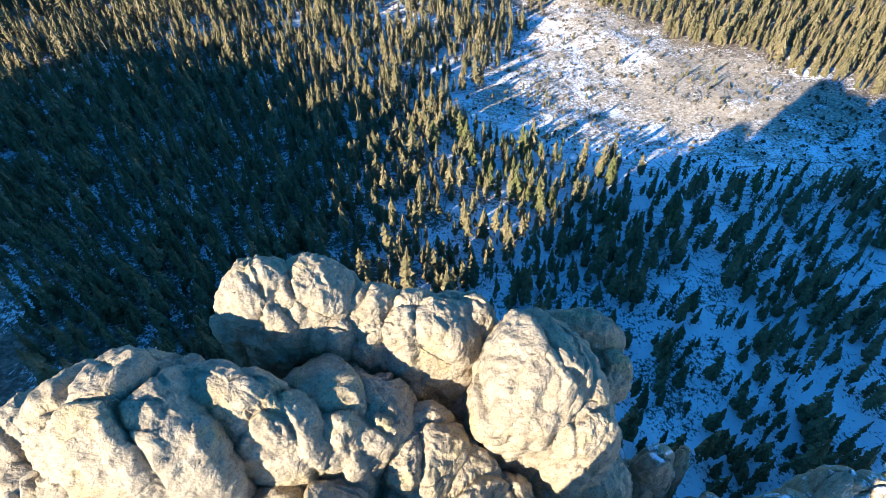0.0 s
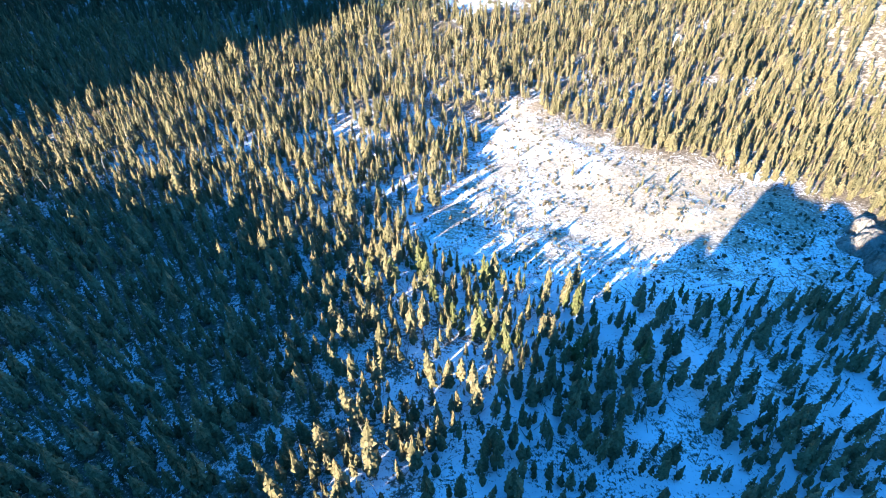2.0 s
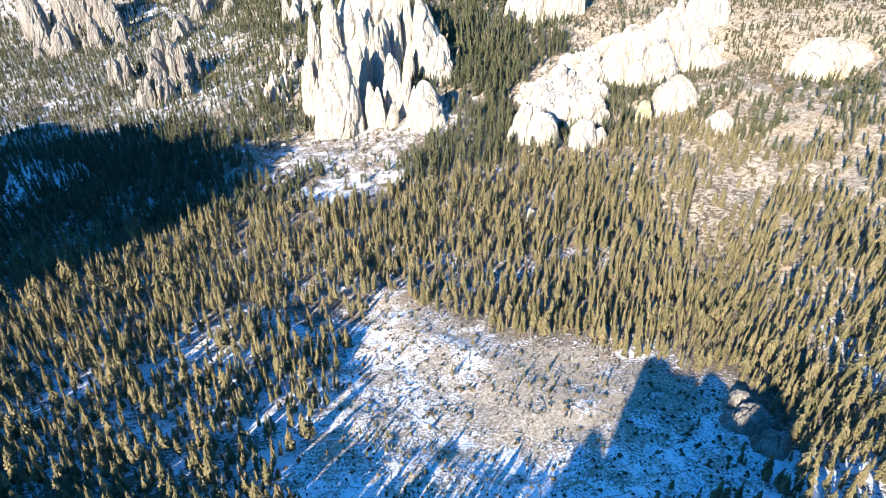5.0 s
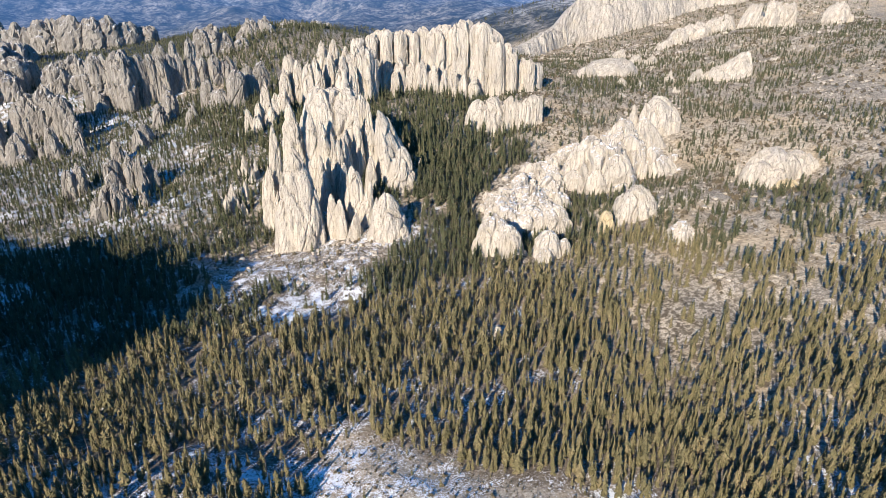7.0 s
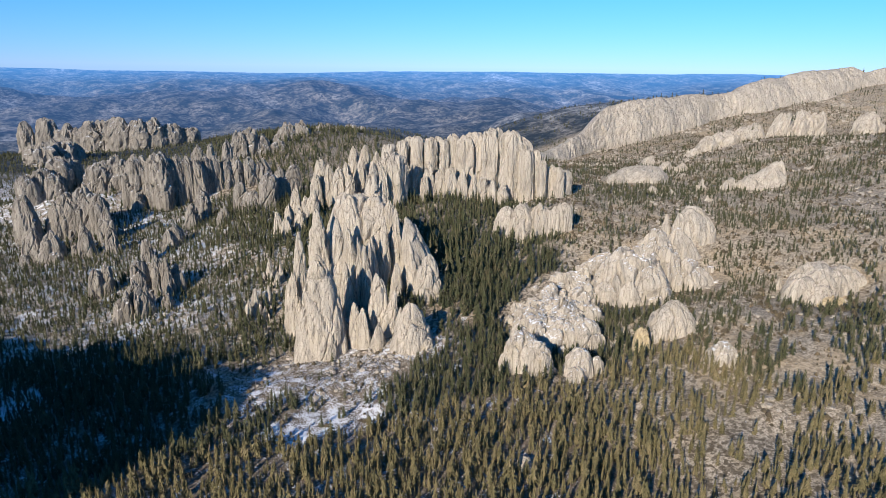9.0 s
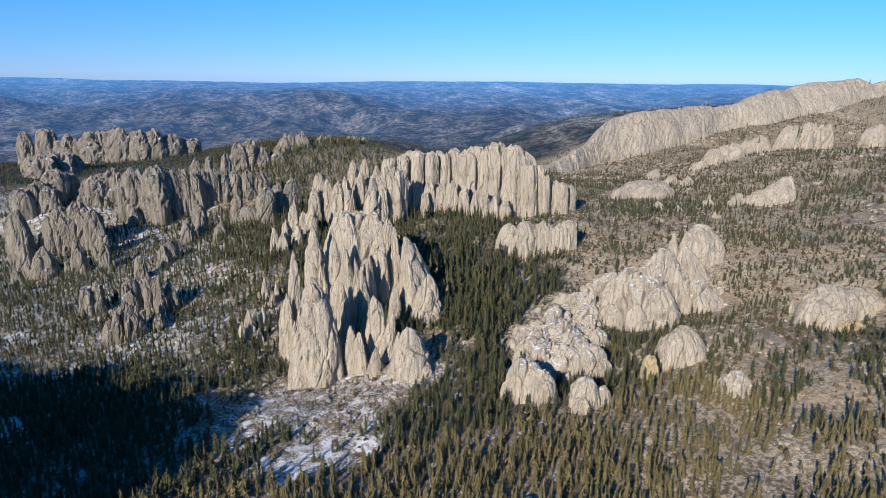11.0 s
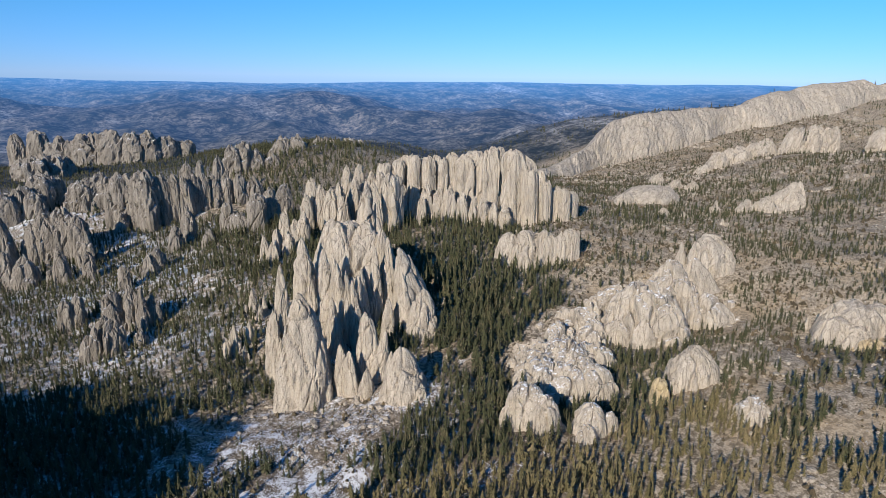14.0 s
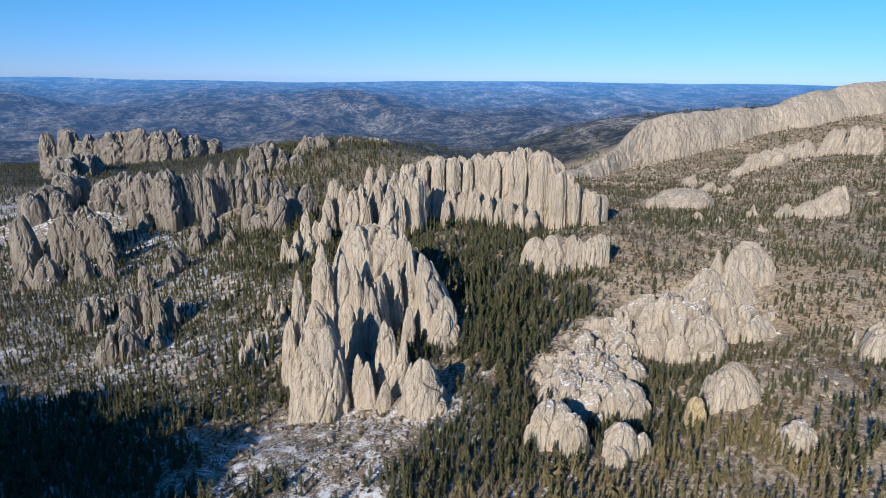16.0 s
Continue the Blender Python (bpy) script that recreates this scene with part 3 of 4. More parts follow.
# ---- rock formations ----
mountain = new("mountain_ridge")
tagged(mountain, "smooth pale granite ridge with a few pines", "mountain ridge")
for me in ridge_mesh([(604, 1215, -131), (689, 1250, -117), (775, 1300, -91), (812, 1320, -62), (858, 1340, -41), (962, 1365, -35), (1053, 1385, -28), (1170, 1410, -23), (1268, 1425, -18), (1327, 1435, 0), (1366, 1440, 11), (1449, 1450, 16), (1509, 1455, 29), (1591, 1460, 35), (1711, 1460, 45), (1755, 1460, 33), (1866, 1465, 46), (2129, 1465, 83), (2574, 1465, 132)], ROCK, 11):
    part("rock_face", me, mountain)
formation("rock_spires", "broad pale granite buttress with pointed ribs above rubble", "bullet", [
    (94, 556, 41, -102, -201, -2),
    (114, 572, 17, -115, -190, -13),
    (107, 552, 14, -135, -168, -1),
    (84, 600, 15, -94, -179, 1),
    (113, 648, 26, -86, -179, -6),
    (125, 630, 21, -92, -173, -4),
    (135, 616, 20, -94, -194, -9),
    (142, 606, 16, -104, -195, -8),
    (144, 598, 13, -110, -187, -7),
    (91, 585, 21, -119, -174, 1),
    (124, 600, 19, -123, -192, -2),
    (76, 596, 13, -126, -172, 2),
], seed=1, res=1.0, crags=2, sink=14)
formation("rock_spires", "massive pale granite tower with a rounded cleft top", "bullet", [
    (158, 676, 78, -80, -173, -4, "dome"),
    (136, 668, 37, -77, -147, 2, "dome"),
    (164, 662, 35, -79, -147, -2, "dome"),
    (127, 672, 30, -87, -136, 3),
    (176, 648, 25, -83, -149, -3),
    (162, 628, 16, -92, -146, 0),
    (176, 632, 14, -87, -149, -2),
    (146, 616, 21, -107, -150, 2),
], seed=2, res=1.1, crags=1, sink=14)
formation("rock_spires", "sharp leaning granite pinnacles beside a wooded gully", "bullet", [
    (193, 615, 42, -92, -170, -14, "blade"),
    (190, 586, 28, -118, -164, 1),
    (141, 560, 21, -122, -190, -2),
    (140, 550, 21, -134, -190, 11, "blade"),
    (156, 520, 37, -134, -186, -2),
    (170, 524, 16, -153, -191, -3),
    (148, 530, 14, -141, -183, 2),
    (126, 545, 13, -144, -185, -2),
    (132, 535, 16, -153, -183, 2),
    (165, 600, 13, -128, -154, 1),
    (120, 552, 12, -141, -181, -1),
], seed=3, res=1.0, crags=1, sink=12)
formation("rock_outcrop", "low broken granite pinnacles on a brown rubble slope", "spire", [
    (70, 705, 17, -145, -193, -2),
    (78, 690, 12, -145, -186, -1),
    (72, 680, 12, -150, -186, 1),
    (78, 592, 12, -127, -163, 1),
    (49, 640, 14, -152, -187, 1),
    (43, 630, 10, -158, -185, 1),
    (53, 597, 10, -174, -198, 0, "fin"),
    (55, 625, 11, -163, -186, 2),
    (76, 610, 10, -140, -168, -1),
    (80, 575, 10, -141, -163, 1),
    (63, 650, 12, -153, -183, -1),
], seed=4, res=0.7, crags=3, sink=8)
formation("rock_fins", "row of narrow broken granite fins behind the spires", "fin", [
    (115, 862, 16, -102, -156, 0),
    (124, 850, 14, -114, -161, 0),
    (104, 842, 14, -120, -160, -1),
    (131, 850, 17, -105, -151, 3),
    (90, 822, 12, -125, -160, -2),
    (96, 815, 12, -130, -162, 0),
    (115, 830, 15, -126, -161, 1),
    (152, 905, 18, -77, -145, -1),
    (160, 892, 16, -84, -143, -1),
    (169, 880, 19, -85, -137, 1),
    (143, 890, 15, -92, -148, -1),
], seed=5, res=0.8, crags=1, broken=1, sink=12)
formation("rock_towers", "stepped pale granite towers leading up to a wall", "fin", [
    (180, 880, 18, -80, -134, -1),
    (197, 915, 19, -65, -139, -1),
    (210, 915, 19, -64, -140, 1),
    (200, 895, 17, -76, -139, 1),
    (196, 812, 23, -71, -124, 1),
    (206, 815, 20, -70, -125, -1),
    (225, 820, 19, -62, -144, 1, "column"),
    (221, 850, 19, -62, -134, 1),
    (222, 900, 21, -71, -134, 1),
    (237, 890, 22, -60, -126, 1, "column"),
    (180, 860, 16, -93, -133, 0),
], seed=6, res=0.9, crags=1, broken=1, sink=12)
formation("rock_wall", "tall pale granite wall split into upright columns", "column", [
    (252, 884, 15, -55, -118, 0),
    (265, 891, 14, -52, -120, 0),
    (270, 876, 15, -49, -118, 0),
    (282, 885, 14, -55, -120, 0),
    (285, 868, 15, -51, -117, 0),
    (297, 875, 15, -51, -123, 0),
    (300, 858, 12, -52, -123, 0),
    (314, 863, 22, -47, -132, 0),
    (322, 844, 20, -47, -132, 0),
], seed=7, res=0.9, crags=0, sink=10)
formation("rock_wall", "highest columns of a pale granite wall", "column", [
    (342, 849, 29, -42, -141, 0),
    (349, 828, 23, -37, -137, 1),
    (362, 833, 15, -38, -136, 0),
    (371, 811, 24, -39, -138, -1),
    (385, 813, 25, -47, -140, -4),
    (386, 794, 17, -60, -132, -3),
    (400, 799, 15, -63, -131, -1),
    (401, 784, 13, -72, -124, -1),
    (416, 791, 15, -80, -126, -1),
    (419, 776, 13, -81, -123, -1),
    (434, 783, 15, -86, -126, -2),
], seed=8, res=1.1, crags=0, sink=10)
formation("rock_ribs", "lower ribs along the foot of a granite wall", "fin", [
    (251, 862, 15, -79, -131, 0),
    (264, 856, 16, -81, -131, 0),
    (276, 846, 16, -80, -126, 0),
    (288, 838, 15, -84, -129, 0),
    (299, 830, 17, -81, -131, -1),
    (311, 822, 17, -86, -133, 0),
    (323, 815, 16, -92, -136, 0),
    (332, 808, 15, -93, -135, 0),
    (343, 802, 15, -95, -131, 0),
    (354, 796, 17, -100, -130, 1),
    (266, 835, 13, -93, -127, 1),
], seed=9, res=0.7, crags=0, broken=0, sink=10)
formation("rock_block", "pale granite block cleft by dark upright cracks", "tower", [
    (312, 694, 27, -106, -148, 1, "dome"),
    (327, 686, 33, -103, -150, -1, "dome"),
    (343, 676, 19, -101, -137, -1, "column"),
    (350, 670, 12, -107, -133, -1, "column"),
    (355, 668, 10, -103, -125, 0, "column"),
    (363, 666, 13, -100, -122, 0, "column"),
    (369, 664, 10, -101, -119, -1, "column"),
], seed=10, res=1.0, crags=0, sink=14)
formation("rock_slabs", "rounded granite boulders standing among pines", "dome", [
    (247, 432, 23, -146, -171, 1),
    (240, 424, 16, -155, -179, 0),
    (259, 430, 15, -153, -176, 0),
    (215, 457, 30, -140, -165, 1),
    (224, 446, 23, -143, -173, -1),
    (259, 484, 41, -147, -176, 4),
    (275, 474, 33, -144, -171, -1),
    (275, 490, 36, -145, -175, -2),
], seed=11, res=1.0, crags=2, sink=8, mat=SNOWY_ROCK)
formation("rock_slabs", "smooth granite dome with upright cracks", "dome", [
    (334, 450, 40, -128, -169, -1),
    (343, 446, 22, -136, -168, 0),
    (325, 452, 19, -134, -164, 0),
], seed=12, res=1.1, crags=2, sink=8)
formation("rock_pillar", "short granite pillar with an ochre face", "tower", [
    (300, 438, 12, -140, -165, 0),
], seed=13, res=0.8, crags=0, sink=8, mat=PALE_ROCK)
formation("rock_slabs", "tilted bare granite slabs with patches of snow", "slab", [
    (354, 525, 68, -110, -160, -5),
    (402, 566, 45, -107, -166, 5, "slab"),
    (448, 604, 25, -104, -169, -4, "blade"),
    (448, 575, 47, -110, -170, -14, "blade"),
    (427, 530, 53, -125, -179, -17, "blade"),
    (359, 574, 59, -127, -170, 6),
    (349, 540, 51, -126, -165, 0),
    (397, 545, 43, -117, -158, -2),
], seed=14, res=1.2, crags=1, sink=8, mat=SNOWY_ROCK)
formation("rock_slabs", "low snow-dusted granite slabs stepping down a slope", "slab", [
    (313, 558, 51, -135, -173, 5),
    (281, 542, 49, -140, -172, 5),
    (251, 522, 46, -144, -175, 7),
    (278, 514, 55, -139, -169, 2),
    (312, 535, 40, -139, -168, 0),
    (252, 500, 49, -145, -172, 0),
    (296, 505, 29, -144, -163, 0),
    (332, 395, 24, -137, -150, 2),
], seed=34, res=1.1, crags=2, sink=8, mat=SNOWY_ROCK)
formation("rock_slabs", "pale cracked granite knob above the slabs", "dome", [
    (463, 590, 35, -94, -132, -1),
    (479, 586, 23, -103, -129, -5),
    (449, 594, 18, -101, -126, 1, "blade"),
], seed=15, res=1.0, crags=3, sink=10)
formation("rock_outcrop", "granite block with an ochre face above the wood", "dome", [
    (483, 462, 57, -116, -160, 3),
    (507, 456, 39, -119, -161, -3),
    (462, 458, 34, -122, -156, 3),
    (473, 446, 38, -129, -166, 0),
], seed=16, res=1.0, crags=3, sink=8)
formation("rock_pillar", "weathered granite cliff stained ochre above the pines", "tower", [
    (473, 436, 26, -134, -175, 0),
], seed=17, res=0.9, crags=1, sink=8, mat=PALE_ROCK)
formation("rock_dome", "bare pale granite whaleback among pines", "slab", [
    (584, 858, 100, -98, -125, 16, "whaleback"),
    (549, 850, 38, -105, -124, 4, "whaleback"),
], seed=18, res=1.0, crags=3, sink=12)
formation("rock_slabs", "leaning pale granite slab on the mountainside", "slab", [
    (689, 726, 51, -77, -113, 21, "blade"),
    (664, 730, 28, -94, -113, 4),
    (645, 740, 24, -98, -113, 2),
    (618, 760, 14, -102, -120, 2, "spire"),
    (577, 700, 12, -110, -123, 0, "spire"),
    (561, 745, 12, -110, -123, 0),
    (551, 770, 15, -110, -120, 0),
], seed=19, res=0.9, crags=3, sink=10)
formation("rock_slabs", "broad bare granite slabs below the ridge", "slab", [
    (873, 1050, 50, -81, -113, 10),
    (917, 1060, 61, -73, -116, 13),
    (962, 1066, 58, -69, -118, 13),
    (1016, 1090, 54, -64, -107, 7),
    (903, 1030, 50, -94, -123, 6),
    (1123, 1130, 52, -49, -82, 15),
    (1167, 1130, 64, -43, -84, 15),
    (1213, 1125, 53, -46, -77, 8),
    (838, 1040, 34, -101, -120, 7),
    (975, 1040, 41, -95, -115, 3),
], seed=20, res=0.7, crags=4, sink=14)
formation("rock_slabs", "grey granite knobs on a scrubby mountainside", "slab", [
    (1072, 960, 59, -78, -120, 11),
    (1101, 945, 49, -83, -123, 7),
    (1279, 1060, 56, -44, -81, 8),
    (1004, 940, 34, -95, -117, 4),
    (1001, 920, 37, -105, -123, 5),
    (788, 800, 23, -101, -116, 4),
    (786, 760, 30, -112, -125, 6),
    (859, 770, 34, -114, -130, 6),
    (724, 930, 24, -109, -121, 2),
    (709, 950, 26, -108, -120, 3),
    (965, 820, 37, -111, -128, 6),
    (722, 1010, 28, -108, -119, 2),
], seed=35, res=0.6, crags=4, sink=12)
formation("rock_outcrop", "grey granite outcrop with snow at its foot", "fin", [
    (-50, 745, 22, -147, -178, -1, "tower"),
    (-36, 745, 15, -143, -176, 0),
    (-26, 735, 14, -144, -174, 0, "spire"),
    (-53, 700, 14, -153, -189, 1),
    (-45, 692, 18, -155, -188, 0),
    (-58, 690, 12, -159, -185, 1),
    (-64, 690, 12, -166, -186, 1),
    (-18, 745, 14, -152, -178, 0),
    (-86, 780, 14, -157, -178, 1),
    (-94, 775, 15, -161, -178, 0),
    (-25, 700, 12, -169, -185, 0),
], seed=21, res=0.65, crags=3, broken=2, sink=8, mat=SNOWY_GREY_SHADED)
formation("rock_outcrop", "scattered small granite teeth on a rubble slope", "fin", [
    (87, 927, 26, -96, -137, 3, "tower"),
    (104, 950, 20, -94, -130, 0),
    (68, 930, 21, -119, -137, 0),
    (30, 928, 19, -137, -169, 2),
    (-26, 900, 21, -148, -169, 2),
    (-54, 860, 12, -155, -172, 0),
    (-8, 960, 17, -137, -160, 1),
    (6, 990, 22, -126, -155, 1),
    (54, 960, 18, -112, -133, 1),
    (-34, 890, 15, -152, -172, 1),
    (127, 1010, 26, -99, -120, 1),
], seed=22, res=0.6, crags=3, broken=1, sink=8, mat=SNOWY_GREY_SHADED)
formation("rock_outcrop", "tall rounded grey granite dome with deep clefts", "buttress", [
    (-163, 1024, 38, -126, -195, 4, "tower"),
    (-139, 1022, 37, -118, -189, -1, "tower"),
    (-175, 1020, 24, -137, -186, 2),
    (-121, 1008, 24, -127, -180, 0, "tower"),
    (-109, 980, 23, -138, -187, 1),
    (-164, 935, 31, -155, -197, 1),
    (-127, 930, 23, -147, -175, -1),
    (-97, 925, 19, -153, -176, -1),
    (-185, 940, 25, -151, -190, 2),
    (-203, 1010, 34, -125, -166, -1),
], seed=23, res=0.75, crags=3, broken=1, sink=12, mat=SNOWY_GREY_SHADED)
formation("rock_row", "row of fluted grey granite fins on a ridge", "fin", [
    (-82, 1112, 49, -91, -156, 0, "tower"),
    (-50, 1092, 49, -86, -162, 0, "tower"),
    (-26, 1095, 27, -91, -152, -1),
    (-12, 1098, 22, -94, -149, 0),
    (0, 1100, 23, -98, -150, -1),
    (13, 1110, 21, -97, -145, 0),
    (26, 1118, 21, -97, -143, 0),
    (40, 1124, 22, -100, -138, 0),
    (58, 1130, 24, -98, -138, 0),
    (76, 1132, 26, -102, -138, 0),
    (97, 1134, 26, -106, -139, 0),
], seed=24, res=0.75, crags=2, broken=2, sink=12, mat=SNOWY_GREY_SHADED)
formation("rock_row", "far pale granite knob catching the sun", "fin", [
    (2, 1200, 18, -89, -130, 0),
    (21, 1200, 18, -88, -131, 0),
    (48, 1260, 21, -87, -132, -1),
    (72, 1430, 37, -89, -153, 0),
    (95, 1440, 44, -84, -155, 0, "tower"),
    (120, 1440, 44, -98, -156, -1),
    (148, 1440, 45, -107, -141, -1),
    (182, 1560, 49, -85, -140, -1),
    (213, 1560, 49, -81, -134, 0),
    (290, 1700, 82, -99, -140, 0),
    (356, 1720, 84, -106, -143, 0),
], seed=25, res=0.5, crags=2, broken=2, sink=14, mat=SNOWY_GREY_SHADED)
formation("rock_outcrop", "low rounded granite outcrop on a wooded ridge", "tower", [
    (-195, 1190, 41, -100, -145, 1),
    (-217, 1170, 35, -111, -152, 3),
    (-179, 1210, 34, -107, -141, -1),
    (-228, 1150, 31, -120, -148, -2),
    (-133, 1180, 42, -106, -139, 2),
    (-114, 1180, 42, -100, -139, 1),
    (-146, 1170, 33, -109, -137, 2),
    (-199, 1160, 32, -119, -147, 0),
], seed=26, res=0.55, crags=3, broken=2, sink=12, mat=SNOWY_GREY_SHADED)
formation("rock_massif", "far massif of grey granite towers with snow", "tower", [
    (-431, 2050, 43, -111, -148, -1),
    (-387, 2050, 58, -103, -149, 3),
    (-318, 2000, 81, -114, -164, 0),
    (-262, 1990, 87, -106, -164, 0),
    (-204, 1970, 81, -97, -164, 0),
    (-155, 1960, 73, -102, -171, 0),
    (-117, 1960, 64, -100, -172, 0),
    (-76, 1980, 66, -117, -179, -3),
    (-32, 2000, 67, -131, -179, -3),
    (-303, 1800, 90, -133, -167, 0),
    (-339, 1760, 74, -137, -167, 0),
], seed=27, res=0.45, crags=2, broken=3, sink=40, mat=SNOWY_GREY_SHADED)


# ---- the ridge under the start of the flight ----
formation("cliff_ridge", "sunlit pale granite ridge with lichen and snow in its clefts", "tor", [
    (-28.5, 26, 21, -47.5, 0, 0, 16, 5), (-19.5, 28, 17, -51, 0, 0, 10, -14), (-11.5, 29, 15, -56, 0, 0, 13, -25), (-7.8, 29, 10, -58.5, 0, 0, 13, -20), (-3.4, 26.5, 10, -62, 0, 0, 13, -30),
    (1.2, 25, 10, -65.5, 0, 0, 12, -30), (5.5, 23, 10, -69, 0, 0, 10, -30), (-13, 20, 32, -60, 0, 0, 19, -18), (-33, 21, 22, -55, 0, 0, 17, 10),
], piece="boulder", seed=21, res=1.45, mat=NEAR_ROCK, crags=0, smooth=True, root=1.0)
formation("cliff_ridge", "pale rounded granite shoulder beside a shaded drop", "tor", [
    (-44, 30, 19, -59, 0, 0, 14, 15), (-44, 23, 22, -61, 0, 0, 16, 5), (-55, 28, 17, -67, 0, 0, 14, 10), (-37, 16, 26, -68, 0, 0, 18, 0), (-18, 13, 40, -72, 0, 0, 20, 0),
], piece="boulder", seed=29, res=1.3, mat=NEAR_ROCK, crags=0, smooth=True, root=1.1)
formation("cliff_ridge", "cracked granite knob with small boulders in its shade", "tor", [
    (-19, 40, 12, -49.5, 0, 0, 11, 20), (-14, 40.5, 11, -50.8, 0, 0, 9.5, -20), (-18.2, 38, 7, -53.5, 0, 0, 7, 0), (-13.2, 37.6, 5, -55.5, 0, 0, 5, 0), (-11.4, 37.3, 4, -55.5, 0, 0, 4.5, 0),
    (-8.6, 40, 8, -54, 0, 0, 6, 10), (-8.2, 37.4, 6, -56.3, 0, 0, 5.5, -10), (-11.8, 35.6, 9, -61.5, 0, 0, 6, -25),
], piece="boulder", seed=30, res=1.3, mat=NEAR_ROCK, crags=0, smooth=True, root=1.3)
formation("cliff_ridge", "rounded granite boulder wedged above a dark cleft", "tor", [
    (-3, 38, 15, -55, 0, 0, 11, -12), (2, 40, 9, -57, 0, 0, 8.5, 0), (2, 36, 11, -66, 0, 0, 10, 0),
], piece="boulder", seed=31, res=1.5, mat=NEAR_ROCK, crags=0, smooth=True, root=1.2)
formation("cliff_ridge", "great sunlit granite boulder overhanging a shaded drop", "tor", [
    (9.6, 33, 18, -54.5, 0, 0, 15, -12), (13.5, 29, 11, -61, 0, 0, 10, 0), (15.4, 40.5, 11, -61, 0, 0, 5.5, -22), (19, 37, 6.5, -64.5, 0, 0, 7, 0), (15, 28, 13, -71, 0, 0, 12, 0),
], piece="boulder", seed=32, res=1.45, mat=NEAR_ROCK, crags=0, smooth=True, root=1.1)
formation("cliff_ridge", "granite summit below the start of the flight", "tower", [
    (2, 1, 20, -36, -120, 0), (10, 1, 16, -46, -120, 0), (18, 2, 14, -58, -120, 0), (28, 4, 16, -72, -120, 0),
], piece="boulder", seed=28, res=0.7, mat=NEAR_ROCK, crags=0)
formation("cliff_ridge", "shaded lower granite crags below the ridge", "boulder", [
    (26, 31, 10, -79, -125, 0), (29.8, 32, 5, -80, -125, 0), (58, 33, 13, -95, -130, 0), (50, 30, 14, -97, -130, 0), (37, 22, 16, -84, -130, 0), (45, 23, 16, -91, -130, 0), (33, 26, 12, -83, -130, 0), (66, 34, 12, -102, -130, 0), (-60, 29, 10, -78, -120, 0),
], piece="boulder", seed=27, res=1.2, mat=SNOWY_NEAR, crags=0, smooth=True)
formation("cliff_ridge", "dark granite cliff under the sunlit ridge", "tower", [
    (-22, 28, 50, -66, -120, 0, 26, 0), (2, 33, 26, -73, -120, 0, 18, 0), (14, 33, 20, -76, -120, 0, 16, 0), (-46, 27, 26, -73, -120, 0, 18, 0), (-6, 24, 30, -76, -120, 0, 18, 0),
], piece="boulder", seed=33, res=1.2, mat=SNOWY_NEAR, crags=0, smooth=True)
formation("cliff_ridge", "granite ridge that shades the wood below it", "column", [
    (-145, 6, 44, -56, -120, 0), (-162, 24, 44, -51, -120, 0), (-180, 42, 44, -48, -120, 0), (-197, 60, 44, -48, -120, 0), (-214, 78, 44, -51, -120, 0), (-232, 96, 44, -56, -120, 0),
], seed=22, res=0.4, mat=NEAR_ROCK, crags=0)
formation("rock_massif", "high granite massif that shades the valley", "column", [
    (-252, 264, 66, 0, -150, 0), (-300, 298, 76, 4, -150, 0), (-345, 322, 76, 6, -160, 0), (-390, 348, 76, 4, -160, 0), (-435, 372, 80, 4, -170, 0),
], seed=23, res=0.45, crags=0)
formation("rock_knoll", "grey granite knoll in a snowy clearing", "dome", [
    (168, 170, 17, -148, -160, 0), (166, 158, 14, -148, -160, 0), (172, 180, 12, -152, -162, 0), (161, 173, 9, -153, -160, 0),
], piece="boulder", seed=24, res=0.7, sink=4, mat=GREY_SHADED_ROCK)
formation("rock_outcrop", "small pale boulder among pines", "boulder", [
    (171, 359, 10, -167, -173, 0),
], piece="boulder", seed=26, res=0.5, sink=3)


